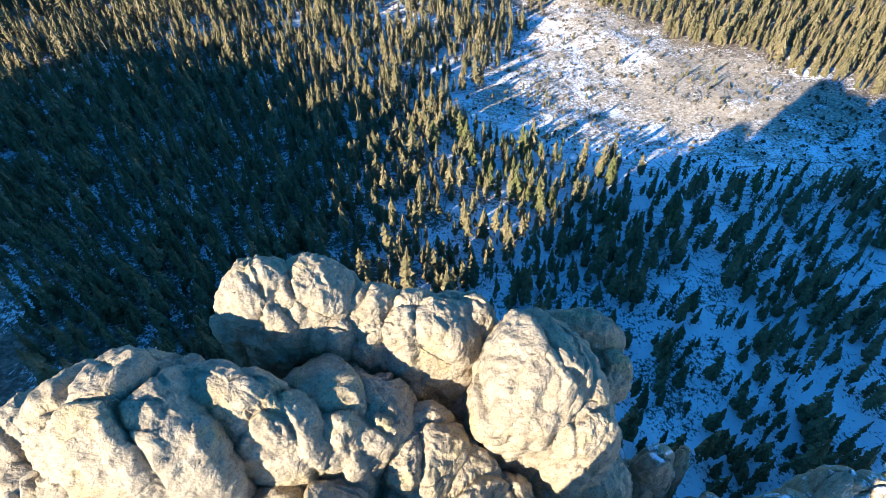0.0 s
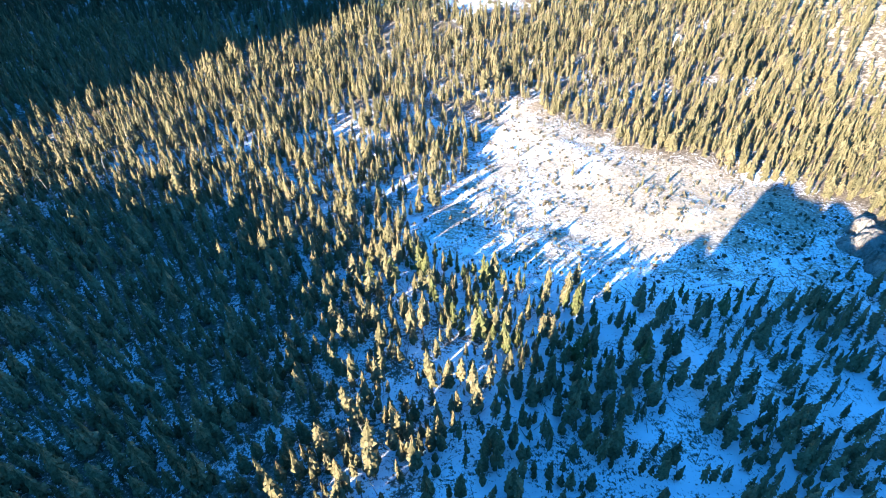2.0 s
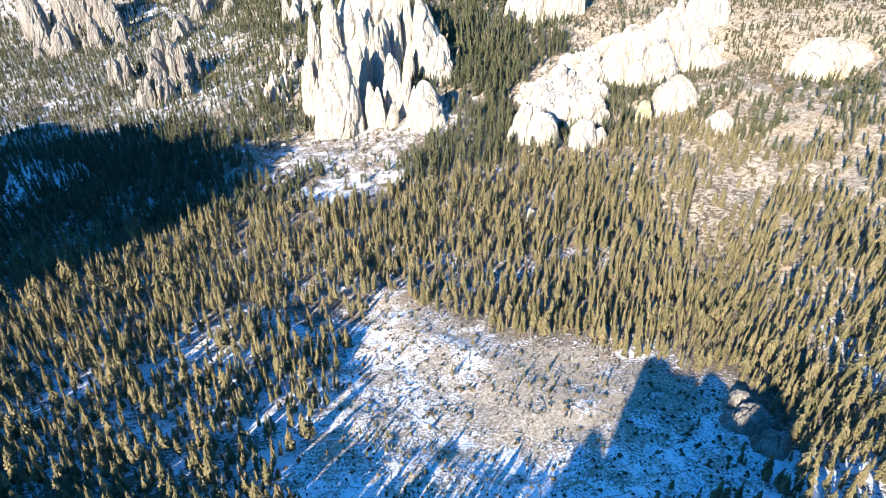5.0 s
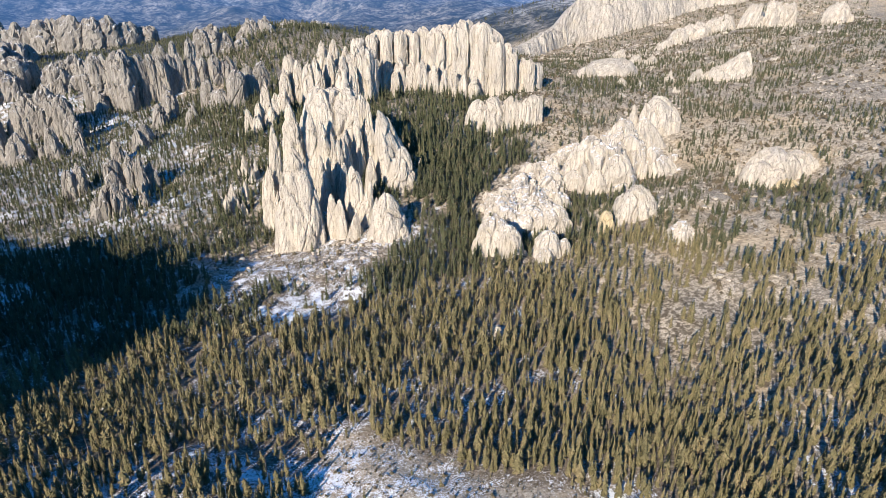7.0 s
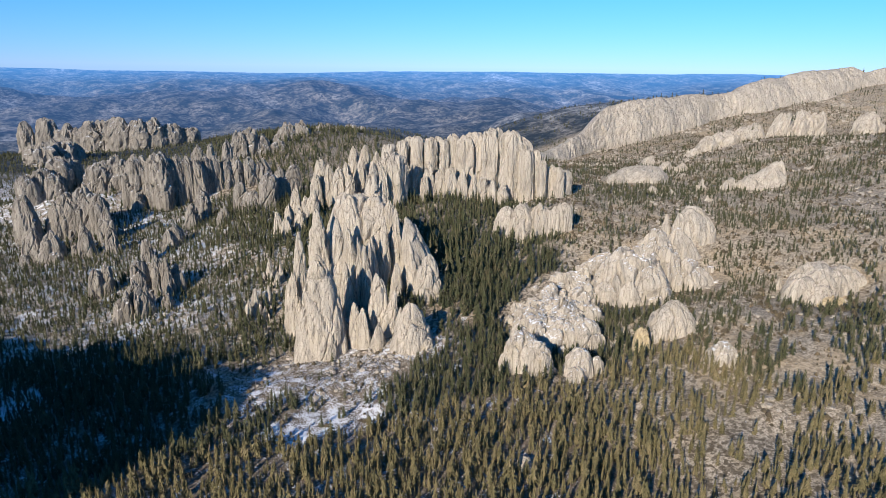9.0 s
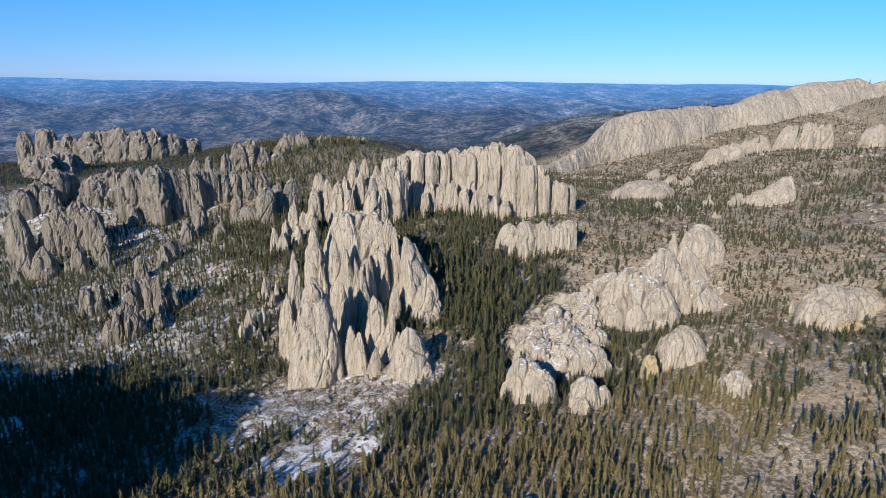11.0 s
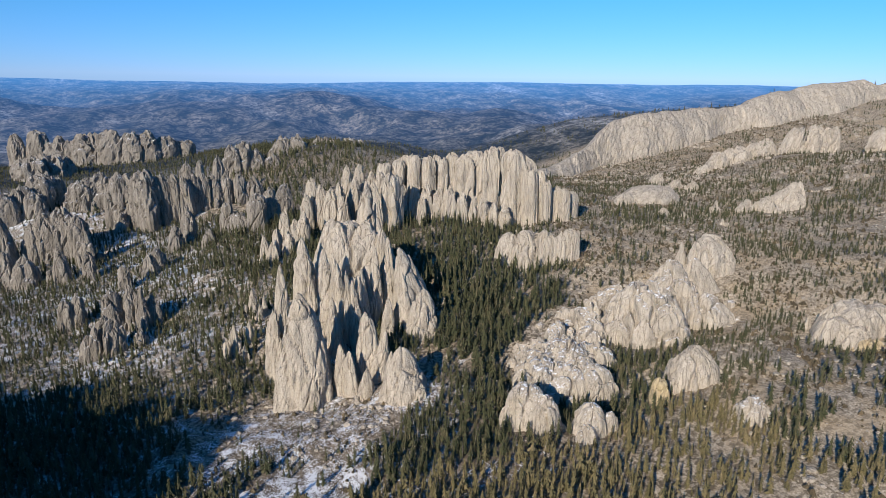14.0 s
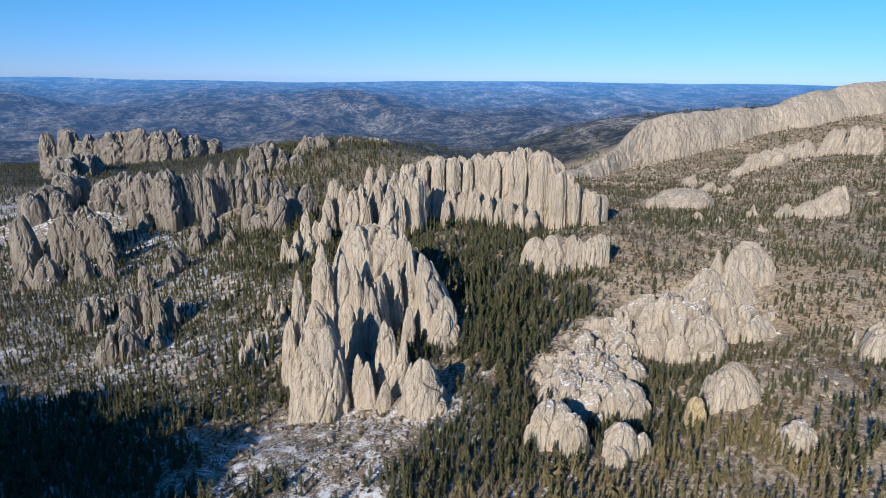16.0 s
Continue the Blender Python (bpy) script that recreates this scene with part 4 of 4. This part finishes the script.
# ---- trees ----
def conifer(boughs, seed, slim=0.13, low=0.10, blunt=1.6, stem=True):
    """A pine 1 m high: ragged drooping boughs round a tapered trunk. Vertices, crown triangles, trunk triangles."""
    rng = np.random.default_rng(seed)
    v, crown, trunk = [], [], []
    bend = rng.normal(0, 0.02, 2)
    for j in range(5):  # the dense inside of the crown
        v.append((0.4 * slim * math.cos(j * 1.257), 0.4 * slim * math.sin(j * 1.257), low + 0.04))
    v.append((bend[0], bend[1], 1.0))
    crown += [(j, (j + 1) % 5, 5) for j in range(5)]
    for i in range(boughs):
        u = ((i + rng.uniform(0, 1)) / boughs) ** 1.15
        z = low + (0.93 - low) * u
        r = (slim * (1 - u**blunt) + 0.018) * rng.uniform(0.65, 1.25)
        a = i * 2.4 + rng.uniform(-0.5, 0.5)
        thick = (0.9 - low) * (0.10 + 1.1 / boughs)
        side = rng.uniform(0.4, 0.75)
        x, y = bend[0] * u, bend[1] * u
        c0 = len(v)
        v.append((x, y, min(1.0, z + thick * rng.uniform(0.8, 1.3))))
        v.append((x + r * math.cos(a), y + r * math.sin(a), z + rng.uniform(-0.03, 0.02)))
        for e in (-side, side):
            v.append((x + 0.8 * r * math.cos(a + e), y + 0.8 * r * math.sin(a + e), z - rng.uniform(0.0, 0.5) * thick))
        crown += [(c0, c0 + 2, c0 + 1), (c0, c0 + 1, c0 + 3)]
    b = len(v)
    for r, z in ((0.016, -0.06), (0.011, 0.45)):
        for j in range(4):
            v.append((r * math.cos(j * 1.571), r * math.sin(j * 1.571), z))
    for j in range(4 if stem else 0):
        p, q = b + j, b + (j + 1) % 4
        trunk += [(p, q, q + 4), (p, q + 4, p + 4)]
    return np.array(v), np.array(crown), np.array(trunk, int).reshape(-1, 3)


def snag(seed):
    """A dead standing trunk 1 m high with a few bare stubs."""
    rng = np.random.default_rng(seed)
    v, t = [], []

    def stick(p, q, r0, r1):
        b = len(v)
        d = np.subtract(q, p)
        side = np.cross(d, (0.3, 0.8, 0.5))
        side = side / np.linalg.norm(side)
        other = np.cross(d, side)
        other = other / np.linalg.norm(other)
        for c, r in ((p, r0), (q, r1)):
            for j in range(3):
                v.append(np.array(c) + r * (math.cos(j * 2.094) * side + math.sin(j * 2.094) * other))
        for j in range(3):
            a, e = b + j, b + (j + 1) % 3
            t.extend([(a, e, e + 3), (a, e + 3, a + 3)])

    stick((0, 0, -0.05), (rng.normal(0, 0.02), rng.normal(0, 0.02), 1), 0.014, 0.004)
    for _ in range(9):
        z, a, l = rng.uniform(0.3, 0.92), rng.uniform(0, 6.28), rng.uniform(0.04, 0.10)
        stick((0, 0, z), (l * math.cos(a), l * math.sin(a), z + rng.uniform(-0.02, 0.05)), 0.004, 0.001)
    return np.array(v), np.zeros((0, 3), int), np.array(t)


def strewn(name, label, category, templates, places, mats):
    """Many small growths in one mesh. places: x, y, z, height, width factor, turn, template."""
    allv, allt, alli, at = [], [], [], 0
    for k, (v, crown, trunk) in enumerate(templates):
        p = places[places[:, 6] == k]
        if not len(p):
            continue
        c, s = np.cos(p[:, 5])[:, None], np.sin(p[:, 5])[:, None]
        w, h = (p[:, 3] * p[:, 4])[:, None], p[:, 3][:, None]
        x = (v[:, 0] * c - v[:, 1] * s) * w + p[:, 0:1] + v[:, 2] * h * p[:, 7:8]
        y = (v[:, 0] * s + v[:, 1] * c) * w + p[:, 1:2] + v[:, 2] * h * p[:, 8:9]
        z = v[:, 2] * h + p[:, 2:3]
        allv.append(np.stack([x, y, z], -1).reshape(-1, 3))
        tt = np.concatenate([crown, trunk]) if len(crown) else trunk
        allt.append((tt[None] + (at + np.arange(len(p)) * len(v))[:, None, None]).reshape(-1, 3))
        alli.append(np.tile(np.r_[np.zeros(len(crown), int), np.ones(len(trunk), int)], len(p)))
        at += len(p) * len(v)
    me = raw_mesh(name, np.concatenate(allv), np.concatenate(allt), mats, np.concatenate(alli))
    return tagged(new(name, me), label, category, "", "stuff")


def density(x, y):
    """How thick the wood stands, from 0 to 1."""
    d = 0.80 + 0.45 * vnoise(x / 22, y / 22, 0 * x, 41) + 0.25 * vnoise(x / 7, y / 7, 0 * x, 42) + 0.25 * np.clip(-x / 60, 0, 1)
    open_ = np.maximum(0.16 * spot(x, y, -40, 300, 80, 34), 0.34 * spot(x, y, -40, 262, 60, 34))
    open_ = np.maximum(open_, 0.86 * spot(x, y, 95, 520, 85, 48))
    open_ = np.maximum(open_, 0.95 * spot(x, y, 120, 588, 36, 48))
    open_ = np.maximum(open_, 0.8 * spot(x, y, 75, 440, 34, 18))
    open_ = np.maximum(open_, 0.14 * np.clip((70 - x) / 60, 0, 1) * np.clip((y - 590) / 60, 0, 1))
    open_ = np.maximum(open_, 0.42 * np.clip((x - 310) / 60, 0, 1) * np.clip((y - 420) / 40, 0, 1))
    open_ = np.maximum(open_, 0.62 * spot(x, y, 370, 590, 70, 55))
    open_ = np.maximum(open_, 0.40 * np.clip((x - 330) / 80, 0, 1))
    open_ = np.maximum(open_, 0.62 * np.clip((y - 900) / 150, 0, 1) * (1 - 0.75 * np.clip((y - 1420) / 150, 0, 1)) * (1 - 0.8 * spot(x, y, 330, 1480, 260, 260)))
    open_ = np.maximum(open_, 0.60 * np.clip((x - 620) / 80, 0, 1) * np.clip((y - 880) / 80, 0, 1))
    open_ = np.maximum(open_, 0.50 * spot(x, y, -165, 535, 75, 60))
    open_ = np.maximum(open_, 0.40 * np.clip((x - 190) / 60, 0, 1) * np.clip((y - 230) / 50, 0, 1) * np.clip((460 - y) / 40, 0, 1))
    open_ = np.maximum(open_, 0.58 * np.clip((x - 300) / 50, 0, 1) * np.clip((y - 260) / 50, 0, 1) * np.clip((470 - y) / 40, 0, 1))
    open_ = np.maximum(open_, 0.80 * clear(x, y))
    clump = np.clip(1 + 1.5 * vnoise(x / 14, y / 14, 0 * x, 43) * open_, 0.1, 2)
    return (d - open_) * clump + 0.7 * spot(x, y, 8, 738, 24, 34) + 0.5 * spot(x, y, 75, 585, 14, 14) + 0.35 * np.clip((250 - x) / 80, 0, 1) * np.clip((y - 820) / 60, 0, 1) + 0.5 * spot(x, y, 570, 765, 120, 45) - 0.17 * spot(x, y, 95, 92, 55, 40) + 0.5 * spot(x, y, 196, 205, 16, 60) * (1 - clear(x, y)) + 0.04 * np.clip((60 - x) / 60, 0, 1) * np.clip((y - 600) / 60, 0, 1)


def seen_side(x, y):
    """The ground that the flight looks over."""
    return (x > -0.74 * np.minimum(y, 330) - 0.36 * np.maximum(0, y - 330) - 35) & (x < 1.25 * y + 60)


def off_rock(x, y):
    ok = np.ones(len(x), bool)
    for rx, ry, r in FOOTPRINTS:
        ok &= (x - rx) ** 2 + (y - ry) ** 2 > (r * 0.95) ** 2
    return ok


def plant(x0, x1, y0, y1, step, seed, tall, kinds):
    rng = np.random.default_rng(seed)
    x, y = np.meshgrid(np.arange(x0, x1, step), np.arange(y0, y1, step))
    x, y = x.ravel() + rng.uniform(-0.5, 0.5, x.size) * step, y.ravel() + rng.uniform(-0.5, 0.5, x.size) * step
    keep = (rng.uniform(0, 1, x.size) < density(x, y)) & seen_side(x, y)
    x, y = x[keep], y[keep]
    keep = off_rock(x, y)
    x, y = x[keep], y[keep]
    n = len(x)
    h = tall * np.clip(rng.lognormal(-0.04, 0.32, n), 0.3, 1.7)
    thin = np.clip((x - 320) / 60, 0, 1) * np.clip((y - 400) / 60, 0, 1) + 0.8 * np.clip((60 - x) / 60, 0, 1) * np.clip((y - 580) / 60, 0, 1) + spot(x, y, 95, 520, 85, 48)
    h = h * (1 - 0.38 * np.clip(thin, 0, 1))
    h = h * (1 + 0.3 * spot(x, y, 240, 590, 50, 100))
    h = np.where(clear(x, y) > 0.5, h * rng.uniform(0.18, 0.6, n), h)
    return np.stack([x, y, land(x, y) - 0.2, h, rng.uniform(0.8, 1.3, n), rng.uniform(0, 6.28, n), rng.integers(0, kinds, n), rng.normal(0, 0.02, n), rng.normal(0, 0.02, n)], -1)


near_kinds = [conifer(54, 100 + i, 0.105 + 0.012 * (i % 3), 0.08 + 0.05 * (i % 4), 1.8 + 0.5 * (i % 3)) for i in range(5)] + [conifer(44, 120 + i, 0.075, 0.25, 2.6) for i in range(2)]
mid_kinds = [conifer(24, 200 + i, 0.125 + 0.015 * (i % 3), 0.08, 1.8 + 0.5 * (i % 3)) for i in range(5)]
far_kinds = [conifer(8, 300 + i, 0.175, 0.04, 1.4, stem=False) for i in range(4)]
tiny_kinds = [conifer(4, 400 + i, 0.22, 0.05, stem=False) for i in range(3)]

near_wood = plant(-300, 420, 34, 340, 3.45, 11, 9.2, 7)
mid_wood = plant(-330, 640, 340, 620, 3.9, 12, 9.8, 5)
back_wood = plant(-420, 1050, 620, 1080, 5.0, 13, 11.5, 4)
brush_wood = plant(600, 1750, 1000, 1450, 5.4, 15, 6.0, 3)
far_wood = plant(-620, 1900, 1080, 2100, 9.5, 14, 12.0, 3)

# a few pines on the crest of the ridge
crest = np.array([(1000, 1372, -32), (1014, 1374, -31), (1032, 1378, -30), (1051, 1382, -29), (1066, 1385, -29), (1148, 1404, -24), (1160, 1406, -24), (1263, 1420, -21), (1363, 1436, 7), (1376, 1438, 7), (1436, 1446, 13), (1738, 1455, 33), (926, 1355, -38), (951, 1360, -36), (1123, 1100, -62), (1130, 1100, -61), (977, 1060, -79), (989, 1062, -76)], float)
k = np.arange(len(crest))
crest_wood = np.stack([crest[:, 0], crest[:, 1], crest[:, 2] - 2, 13 + 4 * np.sin(k * 2.3), 1.2 + 0 * k, k, k % 4, 0 * k, 0 * k], -1)

# trees that stand out singly, round the clearing and below the cliffs
score = np.abs(near_wood[:, 0] - 60) / 90 + np.abs(near_wood[:, 1] - 165) / 75
order = np.argsort(score)
single, rest = near_wood[order[:280]], near_wood[order[280:]]
strewn("pine_forest", "dense wood of olive-green pines and spruces on snow", "forest", near_kinds, rest, [NEEDLES, BARK])
# farther trees, which take the needles with shade in their colour
green = (mid_wood[:, 1] > 430) | (mid_wood[:, 0] > 330)
strewn("pine_forest", "dense pine wood filling the valley floor", "forest", mid_kinds, mid_wood[~green], [NEEDLES, BARK])
strewn("pine_forest", "pines with shade in their colour round the foot of the rocks", "forest", mid_kinds, mid_wood[green], [SHADED_NEEDLES, BARK])
strewn("pine_forest", "scattered pines on rocky grass slopes", "forest", far_kinds, back_wood, [SHADED_NEEDLES, BARK])
strewn("pine_forest", "low dark pines and brush below the ridge", "forest", tiny_kinds, brush_wood, [SHADED_NEEDLES, BARK])
strewn("pine_forest", "single dark pines on the crest of a granite ridge", "trees", far_kinds, crest_wood, [SHADED_NEEDLES, BARK])
strewn("pine_forest", "thin far wood on distant hillsides", "forest", tiny_kinds, far_wood, [SHADED_NEEDLES, BARK])

first = []
for v, crown, trunk in near_kinds:
    base = new("pine_tree")
    tagged(base, "slender olive-green pine standing on patchy snow", "tree", "pines round the clearing")
    part("crown", raw_mesh("crown", v[: trunk.min()], crown, [GREEN_NEEDLES if len(first) % 3 == 0 else NEEDLES]), base)
    part("trunk", raw_mesh("trunk", v[trunk.min() :], trunk - trunk.min(), [BARK]), base)
    first.append(base)
spare = []
for x, y, z, h, w, turn, kind, lx, ly in single:
    m = Matrix.LocRotScale((x, y, z), Euler((ly, lx, turn)), (h * w, h * w, h))
    if int(kind) in [k for k, _ in spare]:
        copy_thing(first[int(kind)], m)
    else:
        spare.append((int(kind), m))
for k, m in spare:
    first[k].matrix_basis = m


# dead trunks, standing and fallen
def lying(x0, x1, y0, y1, count, seed, where):
    rng = np.random.default_rng(seed)
    x, y = rng.uniform(x0, x1, count), rng.uniform(y0, y1, count)
    keep = rng.uniform(0, 1, count) < where(x, y)
    x, y = x[keep], y[keep]
    n = len(x)
    a, l, r = rng.normal(0.9, 0.9, n), rng.uniform(2, 7, n), rng.uniform(0.06, 0.13, n)
    dx, dy = np.cos(a) * l / 2, np.sin(a) * l / 2
    p, q = np.stack([x - dx, y - dy, land(x - dx, y - dy) + 0.15], -1), np.stack([x + dx, y + dy, land(x + dx, y + dy) + 0.2], -1)
    side = np.stack([-np.sin(a), np.cos(a), 0 * a], -1) * r[:, None]
    up = np.array((0, 0, 1.0)) * r[:, None]
    ring = [side, up, -side, -up]
    v = np.stack([p + k for k in ring] + [q + 0.5 * k for k in ring], 1).reshape(-1, 3)
    t = []
    for j in range(4):
        e = (j + 1) % 4
        t += [(j, e, e + 4), (j, e + 4, j + 4)]
    return v, (np.array(t)[None] + (np.arange(n) * 8)[:, None, None]).reshape(-1, 3)


v, t = lying(-60, 200, 90, 330, 9000, 21, lambda x, y: 0.22 + 0.6 * clear(x, y) * (1 - 0.8 * spot(x, y, 110, 230, 45, 35)))
tagged(new("fallen_logs", raw_mesh("fallen_logs", v, t, [DEADWOOD])), "weathered grey fallen trunks lying on snow", "logs", "", "stuff")
lt = None
for k in range(140):
    rng = np.random.default_rng(700 + k)
    x, y = rng.uniform(10, 165), rng.uniform(150, 300)
    while float(clear(np.array(x), np.array(y))) < 0.6:
        x, y = rng.uniform(10, 165), rng.uniform(150, 300)
    if lt is None:
        bm = bmesh.new()
        bmesh.ops.create_cone(bm, cap_ends=True, segments=7, radius1=0.5, radius2=0.28, depth=1.0)
        for vert in bm.verts:
            vert.co.x += 0.12 * math.sin(vert.co.z * 3)
        me = bpy.data.meshes.new("fallen_log")
        bm.to_mesh(me)
        bm.free()
        me.materials.append(DEADWOOD)
        lt = tagged(new("fallen_log", me), "weathered grey fallen trunk lying on snow", "log", "fallen trunks in the clearing")
        ob = lt
    else:
        ob = copy_thing(lt, Matrix())
    l, thick = rng.uniform(3, 7.5), rng.uniform(0.16, 0.30)
    ob.matrix_basis = Matrix.LocRotScale((x, y, float(land(x, y)) + 0.15), Euler((radians(90) + rng.normal(0, 0.04), 0, rng.normal(0.7, 0.9))), (thick, thick, l))
rng = np.random.default_rng(5)
n = 900
sx, sy = rng.uniform(-150, 420, n), rng.uniform(80, 640, n)
ok = off_rock(sx, sy) & (clear(sx, sy) < 0.9)
sx, sy = sx[ok], sy[ok]
n = len(sx)
snags = np.stack([sx, sy, land(sx, sy), rng.uniform(5, 12, n), rng.uniform(0.8, 1.3, n), rng.uniform(0, 6, n), rng.integers(0, 4, n), rng.normal(0, 0.06, n), rng.normal(0, 0.06, n)], -1)
strewn("dead_trees", "bare grey dead trunks standing in the wood", "dead trees", [snag(i) for i in range(4)], snags, [DEADWOOD, DEADWOOD])


# boulders and scree on the open slopes
def stone(seed):
    bm = bmesh.new()
    bmesh.ops.create_icosphere(bm, subdivisions=1, radius=0.5)
    rng = np.random.default_rng(seed)
    v = np.array([p.co for p in bm.verts]) * rng.uniform(0.7, 1.3, (len(bm.verts), 1)) * np.array((1, 0.8, 0.75))
    t = np.array([[q.index for q in f.verts] for f in bm.faces])
    bm.free()
    return v, np.zeros((0, 3), int), t


def scree(x0, x1, y0, y1, count, seed, where, size):
    rng = np.random.default_rng(seed)
    x, y = rng.uniform(x0, x1, count), rng.uniform(y0, y1, count)
    keep = (rng.uniform(0, 1, count) < where(x, y)) & seen_side(x, y)
    x, y = x[keep], y[keep]
    n = len(x)
    h = size * np.minimum(rng.lognormal(0, 0.55, n), 2.4)
    return np.stack([x, y, land(x, y) + 0.1 * h, h, rng.uniform(0.8, 1.5, n), rng.uniform(0, 6.28, n), rng.integers(0, 5, n), 0 * x, 0 * x], -1)


slopes = lambda x, y: np.clip(0.05 + 0.9 * spot(x, y, 100, 530, 95, 65) + 0.7 * spot(x, y, 0, 720, 170, 130) + 0.55 * spot(x, y, 370, 520, 110, 120) + 0.4 * spot(x, y, 60, 900, 220, 140), 0, 1) * np.clip(0.5 + 1.6 * vnoise(x / 24, y / 24, 0 * x, 61), 0.05, 1)
stones = np.concatenate([scree(-330, 700, 400, 1100, 34000, 31, slopes, 1.7), scree(300, 1100, 300, 1100, 16000, 32, lambda x, y: np.clip(0.45 + 0.9 * vnoise(x / 30, y / 30, 0 * x, 62), 0.03, 1), 1.8), scree(600, 1600, 850, 1400, 9000, 33, lambda x, y: np.clip(0.45 + 1.0 * vnoise(x / 40, y / 40, 0 * x, 63), 0.03, 1), 3.0)])
strewn("scree", "pale granite boulders and scree strewn over open slopes", "boulders", [stone(i) for i in range(5)], stones, [ROCK, ROCK])


def shrub(seed):
    """A low bush 1 m across: a few ragged tufts."""
    rng = np.random.default_rng(seed)
    v, t = [], []
    for _ in range(2):
        cx, cy, r = rng.uniform(-0.25, 0.25), rng.uniform(-0.25, 0.25), rng.uniform(0.25, 0.45)
        b = len(v)
        v.append((cx, cy, rng.uniform(0.6, 1.0)))
        for j in range(5):
            a = j * 1.2566 + rng.uniform(-0.3, 0.3)
            q = r * rng.uniform(0.6, 1.2)
            v.append((cx + q * math.cos(a), cy + q * math.sin(a), rng.uniform(0.0, 0.3)))
        t += [(b, b + 1 + j, b + 1 + (j + 1) % 5) for j in range(5)]
    return np.array(v), np.array(t), np.zeros((0, 3), int)


BRUSH = leaf_material("dry_brush", (0.075, 0.06, 0.04), (0.12, 0.095, 0.06), (0.20, 0.15, 0.09))
open_ground = lambda x, y: np.clip(0.95 - density(x, y), 0, 1) * off_rock(x, y) * np.clip(0.6 + 1.2 * vnoise(x / 13, y / 13, 0 * x, 71), 0.05, 1)
brush = np.concatenate([scree(-330, 560, 400, 900, 26000, 41, open_ground, 1.3), scree(300, 1500, 300, 1420, 60000, 42, open_ground, 2.0), scree(0, 170, 140, 320, 4000, 43, clear, 0.7)])
strewn("shrubs", "low dry brown brush on open slopes", "shrubs", [shrub(i) for i in range(5)], brush, [BRUSH, BRUSH])
